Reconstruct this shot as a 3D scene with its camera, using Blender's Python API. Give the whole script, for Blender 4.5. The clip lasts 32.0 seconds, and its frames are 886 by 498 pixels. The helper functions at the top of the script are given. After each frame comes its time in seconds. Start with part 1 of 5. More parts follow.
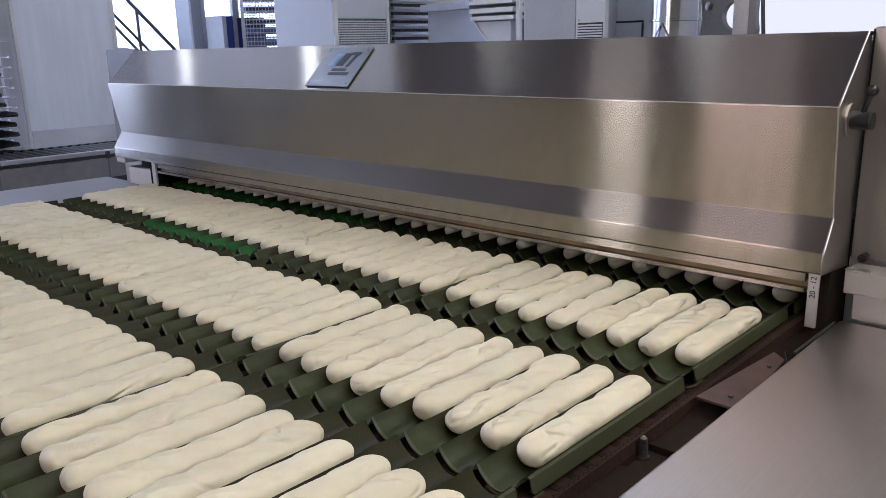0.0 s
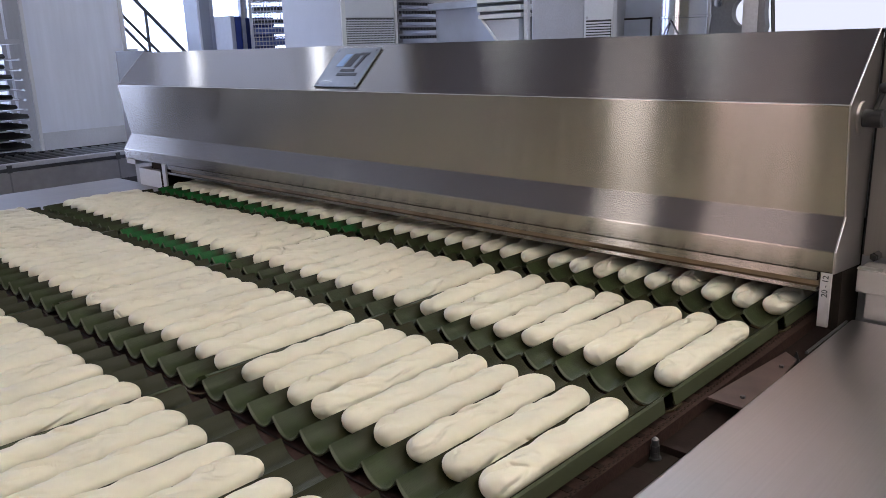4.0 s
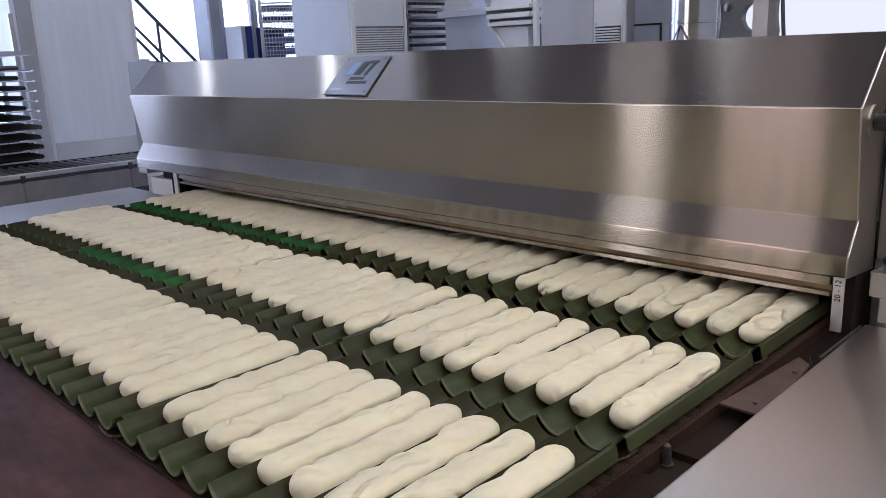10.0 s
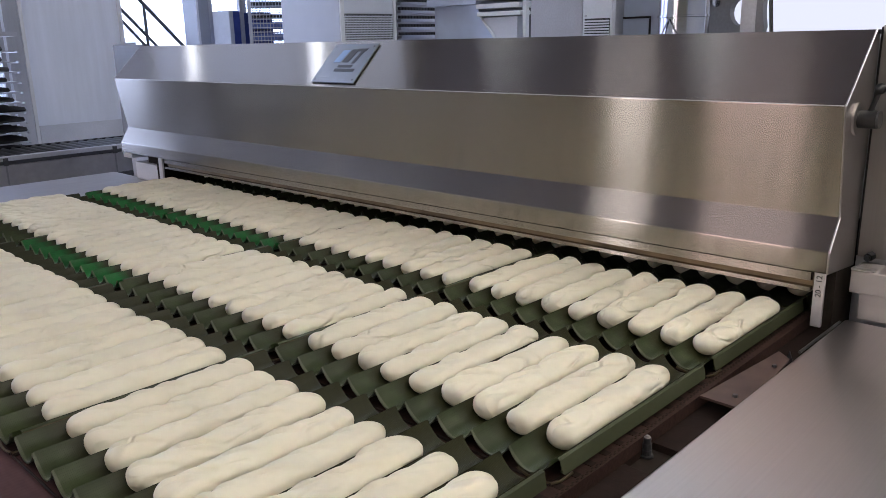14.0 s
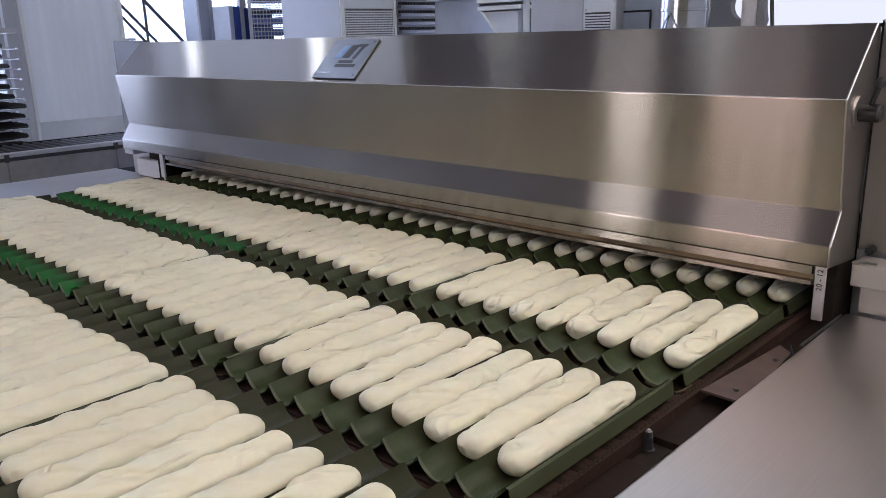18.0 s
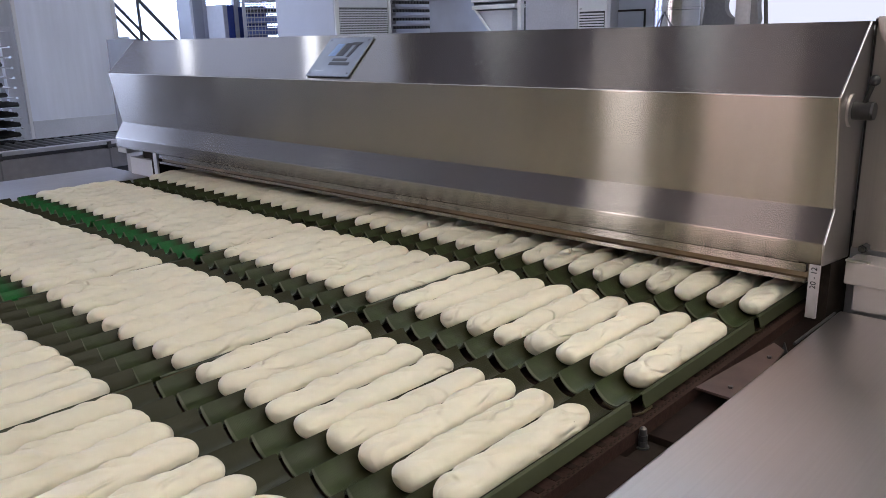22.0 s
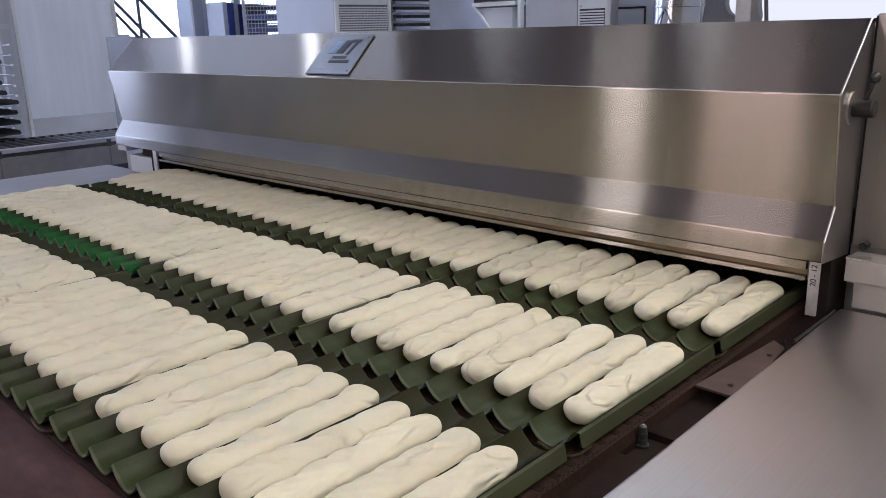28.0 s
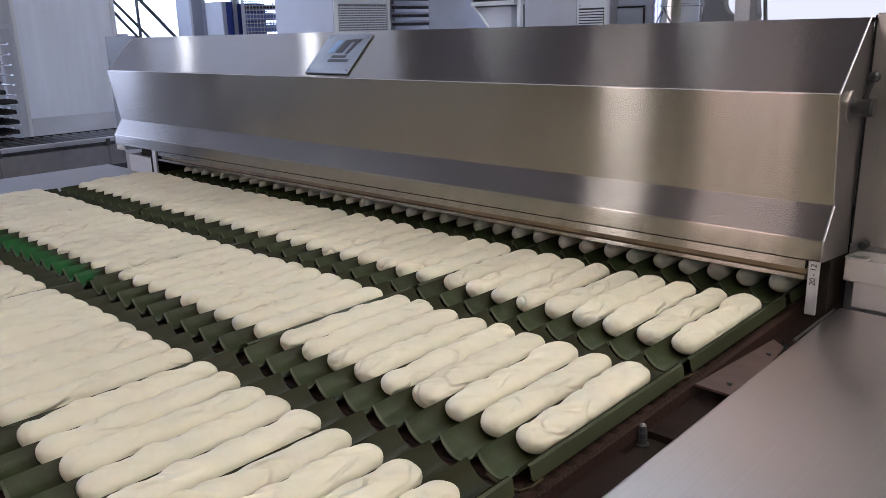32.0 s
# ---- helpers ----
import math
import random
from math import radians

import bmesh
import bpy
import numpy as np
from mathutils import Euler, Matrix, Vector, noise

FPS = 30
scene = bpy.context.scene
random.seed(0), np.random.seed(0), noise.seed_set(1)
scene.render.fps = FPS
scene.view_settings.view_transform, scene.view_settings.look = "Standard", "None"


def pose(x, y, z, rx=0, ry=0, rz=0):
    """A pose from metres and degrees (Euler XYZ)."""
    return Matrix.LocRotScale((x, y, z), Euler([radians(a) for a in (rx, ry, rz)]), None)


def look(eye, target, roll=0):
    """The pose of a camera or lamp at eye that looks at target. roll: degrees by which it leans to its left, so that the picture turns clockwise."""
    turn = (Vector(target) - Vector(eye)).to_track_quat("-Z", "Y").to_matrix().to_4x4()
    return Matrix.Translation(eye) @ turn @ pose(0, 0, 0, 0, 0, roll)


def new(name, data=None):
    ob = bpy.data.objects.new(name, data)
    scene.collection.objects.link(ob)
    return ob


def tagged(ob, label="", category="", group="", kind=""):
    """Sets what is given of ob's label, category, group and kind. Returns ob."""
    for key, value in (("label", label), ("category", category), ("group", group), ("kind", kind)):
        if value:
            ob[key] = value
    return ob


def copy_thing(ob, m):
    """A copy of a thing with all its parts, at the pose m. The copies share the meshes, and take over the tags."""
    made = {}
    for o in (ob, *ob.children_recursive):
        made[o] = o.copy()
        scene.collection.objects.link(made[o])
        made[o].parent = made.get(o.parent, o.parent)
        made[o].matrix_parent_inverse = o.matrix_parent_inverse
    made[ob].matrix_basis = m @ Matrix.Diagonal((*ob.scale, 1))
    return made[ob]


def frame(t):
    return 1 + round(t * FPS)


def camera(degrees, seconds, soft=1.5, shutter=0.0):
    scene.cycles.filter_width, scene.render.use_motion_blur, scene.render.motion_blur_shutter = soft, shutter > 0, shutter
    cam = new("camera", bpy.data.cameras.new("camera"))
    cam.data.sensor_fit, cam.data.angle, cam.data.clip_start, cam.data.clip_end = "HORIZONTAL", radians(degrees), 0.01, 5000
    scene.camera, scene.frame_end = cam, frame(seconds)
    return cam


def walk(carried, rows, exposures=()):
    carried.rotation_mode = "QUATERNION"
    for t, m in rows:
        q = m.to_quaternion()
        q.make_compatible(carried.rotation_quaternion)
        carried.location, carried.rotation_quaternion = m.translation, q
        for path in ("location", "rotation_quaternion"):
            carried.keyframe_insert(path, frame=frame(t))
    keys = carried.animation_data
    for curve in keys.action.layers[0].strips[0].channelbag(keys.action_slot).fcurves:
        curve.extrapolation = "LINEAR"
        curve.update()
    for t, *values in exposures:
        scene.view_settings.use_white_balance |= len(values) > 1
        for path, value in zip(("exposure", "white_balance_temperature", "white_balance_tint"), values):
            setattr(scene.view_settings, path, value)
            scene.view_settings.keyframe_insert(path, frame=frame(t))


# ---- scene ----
cam = camera(58.656, 32.0, soft=0.25)
walk(cam, [
    (0.0, pose(0.5679, -1.1464, 1.5097, 75.479, 1.323, 43.026)),
    (0.5, pose(0.5676, -1.1470, 1.5140, 75.292, 1.509, 43.071)),
    (1.0, pose(0.5668, -1.1477, 1.5160, 75.308, 1.622, 43.162)),
    (1.5, pose(0.5662, -1.1471, 1.5157, 75.331, 1.609, 43.226)),
    (2.0, pose(0.5659, -1.1469, 1.5161, 75.332, 1.757, 43.357)),
    (2.5, pose(0.5658, -1.1466, 1.5161, 75.295, 1.793, 43.398)),
    (3.0, pose(0.5656, -1.1469, 1.5161, 75.344, 1.693, 43.413)),
    (3.5, pose(0.5658, -1.1466, 1.5152, 75.336, 1.742, 43.486)),
    (5.5, pose(0.5662, -1.1462, 1.5149, 75.401, 1.883, 43.917)),
    (6.0, pose(0.5666, -1.1463, 1.5148, 75.371, 1.911, 44.065)),
    (6.5, pose(0.5668, -1.1471, 1.5148, 75.365, 1.913, 44.207)),
    (7.0, pose(0.5668, -1.1469, 1.5142, 75.367, 1.989, 44.364)),
    (7.5, pose(0.5666, -1.1469, 1.5138, 75.356, 2.091, 44.384)),
    (8.0, pose(0.5663, -1.1462, 1.5138, 75.361, 2.197, 44.282)),
    (8.5, pose(0.5662, -1.1459, 1.5144, 75.397, 2.418, 44.257)),
    (9.0, pose(0.5668, -1.1449, 1.5146, 75.507, 2.503, 44.255)),
    (9.5, pose(0.5671, -1.1450, 1.5143, 75.697, 2.484, 44.312)),
    (10.0, pose(0.5675, -1.1450, 1.5135, 75.909, 2.315, 44.265)),
    (10.5, pose(0.5675, -1.1452, 1.5127, 76.067, 2.147, 44.231)),
    (11.0, pose(0.5678, -1.1456, 1.5120, 76.114, 1.972, 44.152)),
    (11.5, pose(0.5680, -1.1460, 1.5120, 76.055, 1.809, 44.045)),
    (12.0, pose(0.5685, -1.1462, 1.5123, 75.864, 1.709, 43.873)),
    (12.5, pose(0.5686, -1.1457, 1.5129, 75.623, 1.576, 43.721)),
    (13.0, pose(0.5689, -1.1452, 1.5134, 75.393, 1.407, 43.542)),
    (13.5, pose(0.5691, -1.1447, 1.5140, 75.248, 1.305, 43.475)),
    (14.0, pose(0.5695, -1.1452, 1.5146, 75.138, 1.230, 43.504)),
    (14.5, pose(0.5699, -1.1460, 1.5149, 75.094, 1.157, 43.522)),
    (16.5, pose(0.5702, -1.1468, 1.5153, 74.862, 1.142, 43.533)),
    (17.0, pose(0.5706, -1.1470, 1.5156, 74.810, 1.281, 43.538)),
    (17.5, pose(0.5709, -1.1470, 1.5160, 74.784, 1.359, 43.549)),
    (18.0, pose(0.5710, -1.1472, 1.5162, 74.761, 1.466, 43.528)),
    (18.5, pose(0.5708, -1.1474, 1.5158, 74.753, 1.485, 43.467)),
    (19.0, pose(0.5704, -1.1473, 1.5156, 74.781, 1.440, 43.357)),
    (19.5, pose(0.5702, -1.1469, 1.5153, 74.737, 1.500, 43.239)),
    (20.0, pose(0.5700, -1.1461, 1.5152, 74.708, 1.450, 43.181)),
    (20.5, pose(0.5699, -1.1457, 1.5150, 74.711, 1.451, 43.129)),
    (21.0, pose(0.5699, -1.1455, 1.5150, 74.672, 1.397, 43.123)),
    (21.5, pose(0.5702, -1.1455, 1.5143, 74.662, 1.416, 43.132)),
    (22.0, pose(0.5701, -1.1454, 1.5130, 74.710, 1.407, 43.145)),
    (22.5, pose(0.5701, -1.1450, 1.5119, 74.746, 1.370, 43.144)),
    (23.0, pose(0.5701, -1.1447, 1.5119, 74.726, 1.421, 43.152)),
    (23.5, pose(0.5700, -1.1446, 1.5125, 74.703, 1.458, 43.146)),
    (24.0, pose(0.5700, -1.1446, 1.5129, 74.691, 1.459, 43.136)),
    (24.5, pose(0.5701, -1.1443, 1.5130, 74.719, 1.535, 43.177)),
    (25.0, pose(0.5703, -1.1442, 1.5127, 74.734, 1.547, 43.212)),
    (25.5, pose(0.5702, -1.1443, 1.5125, 74.741, 1.537, 43.170)),
    (27.5, pose(0.5700, -1.1445, 1.5124, 74.581, 1.474, 43.132)),
    (28.0, pose(0.5698, -1.1443, 1.5130, 74.530, 1.429, 43.153)),
    (28.5, pose(0.5698, -1.1444, 1.5129, 74.465, 1.381, 43.144)),
    (29.0, pose(0.5699, -1.1446, 1.5124, 74.484, 1.278, 43.062)),
    (29.5, pose(0.5699, -1.1447, 1.5118, 74.494, 1.216, 42.978)),
    (30.0, pose(0.5697, -1.1446, 1.5115, 74.450, 1.271, 42.906)),
    (30.5, pose(0.5695, -1.1443, 1.5116, 74.479, 1.266, 42.860)),
    (31.0, pose(0.5695, -1.1440, 1.5125, 74.501, 1.346, 42.900)),
    (31.5, pose(0.5695, -1.1442, 1.5130, 74.409, 1.477, 42.986)),
    (32.0, pose(0.5694, -1.1451, 1.5129, 74.491, 1.447, 43.084)),
])

# ---------------------------------------------------------------- world and light
world = bpy.data.worlds.new("world")
scene.world = world
world.use_nodes = True
wn = world.node_tree.nodes
sky = wn.new("ShaderNodeTexSky")
sky.sky_type = "NISHITA"
sky.sun_disc = False
sky.sun_elevation = radians(38)
sky.sun_rotation = radians(215)
wn["Background"].inputs["Strength"].default_value = 0.15
world.node_tree.links.new(sky.outputs[0], wn["Background"].inputs[0])

sun = new("sun", bpy.data.lights.new("sun", "SUN"))
sun.data.energy = 1.0
sun.data.angle = radians(12)
sun.data.color = (1.0, 0.96, 0.9)
sun.matrix_basis = look((0, 0, 0), (0.35, -0.6, -0.62))
scene.view_settings.exposure = 0.0

LAMP_POWER = 13.2


FRONT, BACK = -0.054, 0.3545       # a baking tray's ends, from the tips of its loaves


# ---------------------------------------------------------------- materials
def shader(name, base, rough=0.5, metal=0.0, grain=0.0, grain_scale=80.0, stain=0.0, stain_scale=3.0,
           bump=0.0, bump_scale=200.0, stretch=(1, 1, 1), spec=0.5, emit=0.0, per_object=0.0, rough_var=0.0):
    m = bpy.data.materials.new(name)
    m.use_nodes = True
    nt = m.node_tree
    b = nt.nodes["Principled BSDF"]
    b.inputs["Roughness"].default_value = rough
    b.inputs["Metallic"].default_value = metal
    b.inputs["Specular IOR Level"].default_value = spec
    b.inputs["Base Color"].default_value = (*base, 1)
    coord = nt.nodes.new("ShaderNodeTexCoord")
    mapping = nt.nodes.new("ShaderNodeMapping")
    mapping.inputs["Scale"].default_value = stretch
    nt.links.new(coord.outputs["Object"], mapping.inputs["Vector"])
    colour = None

    def noise_tex(scale, detail=4.0):
        n = nt.nodes.new("ShaderNodeTexNoise")
        n.inputs["Scale"].default_value = scale
        n.inputs["Detail"].default_value = detail
        nt.links.new(mapping.outputs[0], n.inputs["Vector"])
        return n

    def scaled(prev, fac_socket, amount):
        """Brighten or darken prev by amount, driven by fac around 0.5."""
        rng = nt.nodes.new("ShaderNodeMapRange")
        rng.inputs["From Min"].default_value = 0.25
        rng.inputs["From Max"].default_value = 0.75
        rng.inputs["To Min"].default_value = 1 - amount
        rng.inputs["To Max"].default_value = 1 + amount
        nt.links.new(fac_socket, rng.inputs["Value"])
        mul = nt.nodes.new("ShaderNodeVectorMath")
        mul.operation = "SCALE"
        if prev is None:
            mul.inputs[0].default_value = base
        else:
            nt.links.new(prev, mul.inputs[0])
        nt.links.new(rng.outputs[0], mul.inputs["Scale"])
        return mul.outputs[0]

    if grain:
        colour = scaled(colour, noise_tex(grain_scale).outputs["Fac"], grain)
    if stain:
        colour = scaled(colour, noise_tex(stain_scale, 6.0).outputs["Fac"], stain)
    if per_object:
        info = nt.nodes.new("ShaderNodeObjectInfo")
        colour = scaled(colour, info.outputs["Random"], per_object)
    if colour is not None:
        nt.links.new(colour, b.inputs["Base Color"])
    if rough_var:
        rr = nt.nodes.new("ShaderNodeMapRange")
        rr.inputs["To Min"].default_value = max(rough - rough_var, 0.02)
        rr.inputs["To Max"].default_value = rough + rough_var
        nt.links.new(noise_tex(stain_scale * 1.7, 5.0).outputs["Fac"], rr.inputs["Value"])
        nt.links.new(rr.outputs[0], b.inputs["Roughness"])
    if bump:
        n = noise_tex(bump_scale, 3.0)
        bp = nt.nodes.new("ShaderNodeBump")
        bp.inputs["Strength"].default_value = bump
        bp.inputs["Distance"].default_value = 0.002
        nt.links.new(n.outputs["Fac"], bp.inputs["Height"])
        nt.links.new(bp.outputs[0], b.inputs["Normal"])
    if emit:
        b.inputs["Emission Color"].default_value = (*base, 1)
        b.inputs["Emission Strength"].default_value = emit
    return m


def brushed_steel(name, base, rough, aniso, axis="X", wave=0.25, vary=0.06):
    """Sheet steel brushed along one axis: streaks smear across the grain, the sheet is a little wavy."""
    m = shader(name, base, rough, 1.0)
    nt = m.node_tree
    b = nt.nodes["Principled BSDF"]
    b.inputs["Anisotropic"].default_value = aniso
    tan = nt.nodes.new("ShaderNodeTangent")
    tan.direction_type = "RADIAL"
    tan.axis = axis
    nt.links.new(tan.outputs[0], b.inputs["Tangent"])
    coord = nt.nodes.new("ShaderNodeTexCoord")
    mp = nt.nodes.new("ShaderNodeMapping")
    k = {"X": (0.4, 130, 130), "Y": (130, 0.4, 130), "Z": (130, 130, 0.4)}[axis]
    mp.inputs["Scale"].default_value = k
    nt.links.new(coord.outputs["Object"], mp.inputs["Vector"])
    fine = nt.nodes.new("ShaderNodeTexNoise")
    fine.inputs["Scale"].default_value = 3.0
    fine.inputs["Detail"].default_value = 2.0
    nt.links.new(mp.outputs[0], fine.inputs["Vector"])
    broad = nt.nodes.new("ShaderNodeTexNoise")
    broad.inputs["Scale"].default_value = 2.6
    broad.inputs["Detail"].default_value = 3.0
    nt.links.new(coord.outputs["Object"], broad.inputs["Vector"])
    rng = nt.nodes.new("ShaderNodeMapRange")
    rng.inputs["To Min"].default_value = rough - 0.01
    rng.inputs["To Max"].default_value = rough + 0.01
    nt.links.new(fine.outputs["Fac"], rng.inputs["Value"])
    nt.links.new(rng.outputs[0], b.inputs["Roughness"])
    cr = nt.nodes.new("ShaderNodeMapRange")
    cr.inputs["To Min"].default_value = 1 - vary
    cr.inputs["To Max"].default_value = 1 + vary
    nt.links.new(fine.outputs["Fac"], cr.inputs["Value"])
    mul = nt.nodes.new("ShaderNodeVectorMath")
    mul.operation = "SCALE"
    mul.inputs[0].default_value = base
    nt.links.new(cr.outputs[0], mul.inputs["Scale"])
    nt.links.new(mul.outputs[0], b.inputs["Base Color"])
    b2 = nt.nodes.new("ShaderNodeBump")
    b2.inputs["Strength"].default_value = wave
    b2.inputs["Distance"].default_value = 0.01
    nt.links.new(broad.outputs["Fac"], b2.inputs["Height"])
    nt.links.new(b2.outputs[0], b.inputs["Normal"])
    return m


def dough_material():
    """Pale floured dough: soft blotches, fine pores and short sharp creases along the loaf."""
    m = shader("raw_dough", (0.755, 0.705, 0.557), 0.6, grain=0.035, grain_scale=45, stain=0.05, stain_scale=14, per_object=0.03, spec=0.3)
    nt = m.node_tree
    b = nt.nodes["Principled BSDF"]
    b.inputs["Subsurface Weight"].default_value = 0.08
    b.inputs["Subsurface Radius"].default_value = (0.008, 0.005, 0.003)
    coord = nt.nodes.new("ShaderNodeTexCoord")
    info = nt.nodes.new("ShaderNodeObjectInfo")
    shift = nt.nodes.new("ShaderNodeVectorMath")
    shift.operation = "MULTIPLY_ADD"
    mul = nt.nodes.new("ShaderNodeVectorMath")
    mul.operation = "SCALE"
    mul.inputs[0].default_value = (31.0, 17.0, 23.0)
    nt.links.new(info.outputs["Random"], mul.inputs["Scale"])
    shift.inputs[1].default_value = (1.0, 0.5, 1.0)
    nt.links.new(coord.outputs["Object"], shift.inputs[0])
    nt.links.new(mul.outputs[0], shift.inputs[2])

    def field(scale, detail):
        n = nt.nodes.new("ShaderNodeTexNoise")
        n.inputs["Scale"].default_value = scale
        n.inputs["Detail"].default_value = detail
        nt.links.new(shift.outputs[0], n.inputs["Vector"])
        return n.outputs["Fac"]

    def maths(op, a, c):
        n = nt.nodes.new("ShaderNodeMath")
        n.operation = op
        for k, v in ((0, a), (1, c)):
            if isinstance(v, float):
                n.inputs[k].default_value = v
            else:
                nt.links.new(v, n.inputs[k])
        return n.outputs[0]

    # creases: thin valleys where a field crosses its middle, only in patches
    valley = maths("ABSOLUTE", maths("SUBTRACT", field(20.0, 1.0), 0.5), 0.0)
    ramp = nt.nodes.new("ShaderNodeMapRange")
    ramp.interpolation_type = "SMOOTHSTEP"
    ramp.inputs["From Max"].default_value = 0.06
    nt.links.new(valley, ramp.inputs["Value"])
    patch = nt.nodes.new("ShaderNodeMapRange")
    patch.inputs["From Min"].default_value = 0.49
    patch.inputs["From Max"].default_value = 0.62
    nt.links.new(field(19.0, 1.0), patch.inputs["Value"])
    crease = maths("MULTIPLY", maths("MULTIPLY", maths("SUBTRACT", ramp.outputs[0], 1.0), patch.outputs[0]), 0.75)
    lumps = maths("MULTIPLY", field(24.0, 2.0), 1.9)
    pores = maths("MULTIPLY", field(210.0, 3.0), 0.07)
    height = maths("ADD", maths("ADD", crease, lumps), pores)
    # a few small dark blisters
    cells = nt.nodes.new("ShaderNodeTexVoronoi")
    cells.inputs["Scale"].default_value = 8.0
    nt.links.new(shift.outputs[0], cells.inputs["Vector"])
    speck = nt.nodes.new("ShaderNodeMapRange")
    speck.inputs["From Min"].default_value = 0.004
    speck.inputs["From Max"].default_value = 0.009
    nt.links.new(cells.outputs["Distance"], speck.inputs["Value"])
    dark = nt.nodes.new("ShaderNodeMix")
    dark.data_type = "RGBA"
    dark.inputs[6].default_value = (0.17, 0.12, 0.07, 1)
    nt.links.new(speck.outputs[0], dark.inputs[0])
    nt.links.new(b.inputs["Base Color"].links[0].from_socket, dark.inputs[7])
    nt.links.new(dark.outputs[2], b.inputs["Base Color"])
    bp = nt.nodes.new("ShaderNodeBump")
    bp.inputs["Strength"].default_value = 1.0
    bp.inputs["Distance"].default_value = 0.0044
    nt.links.new(height, bp.inputs["Height"])
    nt.links.new(bp.outputs[0], b.inputs["Normal"])
    return m


def perforated(name, base, rough, worn):
    """Coated perforated sheet: rows of small round holes in the paint."""
    m = shader(name, base, rough, 0.0, grain=0.12, grain_scale=60, stain=0.22, stain_scale=9, per_object=0.12, spec=0.19)
    nt = m.node_tree
    b = nt.nodes["Principled BSDF"]
    coord = nt.nodes.new("ShaderNodeTexCoord")
    v = nt.nodes.new("ShaderNodeTexVoronoi")
    v.inputs["Scale"].default_value = 430
    v.inputs["Randomness"].default_value = 0.0
    nt.links.new(coord.outputs["Object"], v.inputs["Vector"])
    # baked-on brown where the dough lies and behind it, with the loaves' shade painted in
    sep = nt.nodes.new("ShaderNodeSeparateXYZ")
    nt.links.new(coord.outputs["Object"], sep.inputs[0])
    mid = nt.nodes.new("ShaderNodeMath")
    mid.operation = "SUBTRACT"
    mid.inputs[1].default_value = 0.20
    nt.links.new(sep.outputs["Y"], mid.inputs[0])
    far = nt.nodes.new("ShaderNodeMath")
    far.operation = "ABSOLUTE"
    nt.links.new(mid.outputs[0], far.inputs[0])
    band = nt.nodes.new("ShaderNodeMapRange")
    band.inputs["From Min"].default_value = 0.222
    band.inputs["From Max"].default_value = 0.195
    nt.links.new(far.outputs[0], band.inputs["Value"])
    mixc = nt.nodes.new("ShaderNodeMix")
    mixc.data_type = "RGBA"
    mixc.inputs[7].default_value = (*worn, 1)
    nt.links.new(band.outputs[0], mixc.inputs[0])
    nt.links.new(b.inputs["Base Color"].links[0].from_socket, mixc.inputs[6])
    # bare pale rim at the front end, uneven from wear
    nz = nt.nodes.new("ShaderNodeTexNoise")
    nz.inputs["Scale"].default_value = 70
    nt.links.new(coord.outputs["Object"], nz.inputs["Vector"])
    rim = nt.nodes.new("ShaderNodeMath")
    rim.operation = "MULTIPLY_ADD"
    rim.inputs[1].default_value = 0.004
    nt.links.new(nz.outputs["Fac"], rim.inputs[0])
    nt.links.new(sep.outputs["Y"], rim.inputs[2])
    bare = nt.nodes.new("ShaderNodeMapRange")
    bare.inputs["From Min"].default_value = FRONT + 0.0065
    bare.inputs["From Max"].default_value = FRONT + 0.0045
    bare.inputs["To Max"].default_value = 0.7
    nt.links.new(rim.outputs[0], bare.inputs["Value"])
    pale = nt.nodes.new("ShaderNodeMix")
    pale.data_type = "RGBA"
    pale.inputs[7].default_value = (0.11, 0.115, 0.08, 1)
    nt.links.new(bare.outputs[0], pale.inputs[0])
    nt.links.new(mixc.outputs[2], pale.inputs[6])
    hole = nt.nodes.new("ShaderNodeMapRange")
    hole.inputs["From Min"].default_value = 0.20
    hole.inputs["From Max"].default_value = 0.34
    hole.inputs["To Min"].default_value = 0.7
    nt.links.new(v.outputs["Distance"], hole.inputs["Value"])
    dots = nt.nodes.new("ShaderNodeVectorMath")
    dots.operation = "SCALE"
    nt.links.new(pale.outputs[2], dots.inputs[0])
    nt.links.new(hole.outputs[0], dots.inputs["Scale"])
    nt.links.new(dots.outputs[0], b.inputs["Base Color"])
    r = nt.nodes.new("ShaderNodeMapRange")
    r.inputs["From Min"].default_value = 0.28
    r.inputs["From Max"].default_value = 0.4
    nt.links.new(v.outputs["Distance"], r.inputs["Value"])
    bp = nt.nodes.new("ShaderNodeBump")
    bp.inputs["Strength"].default_value = 0.22
    bp.inputs["Distance"].default_value = 0.001
    nt.links.new(r.outputs[0], bp.inputs["Height"])
    nt.links.new(bp.outputs[0], b.inputs["Normal"])
    return m


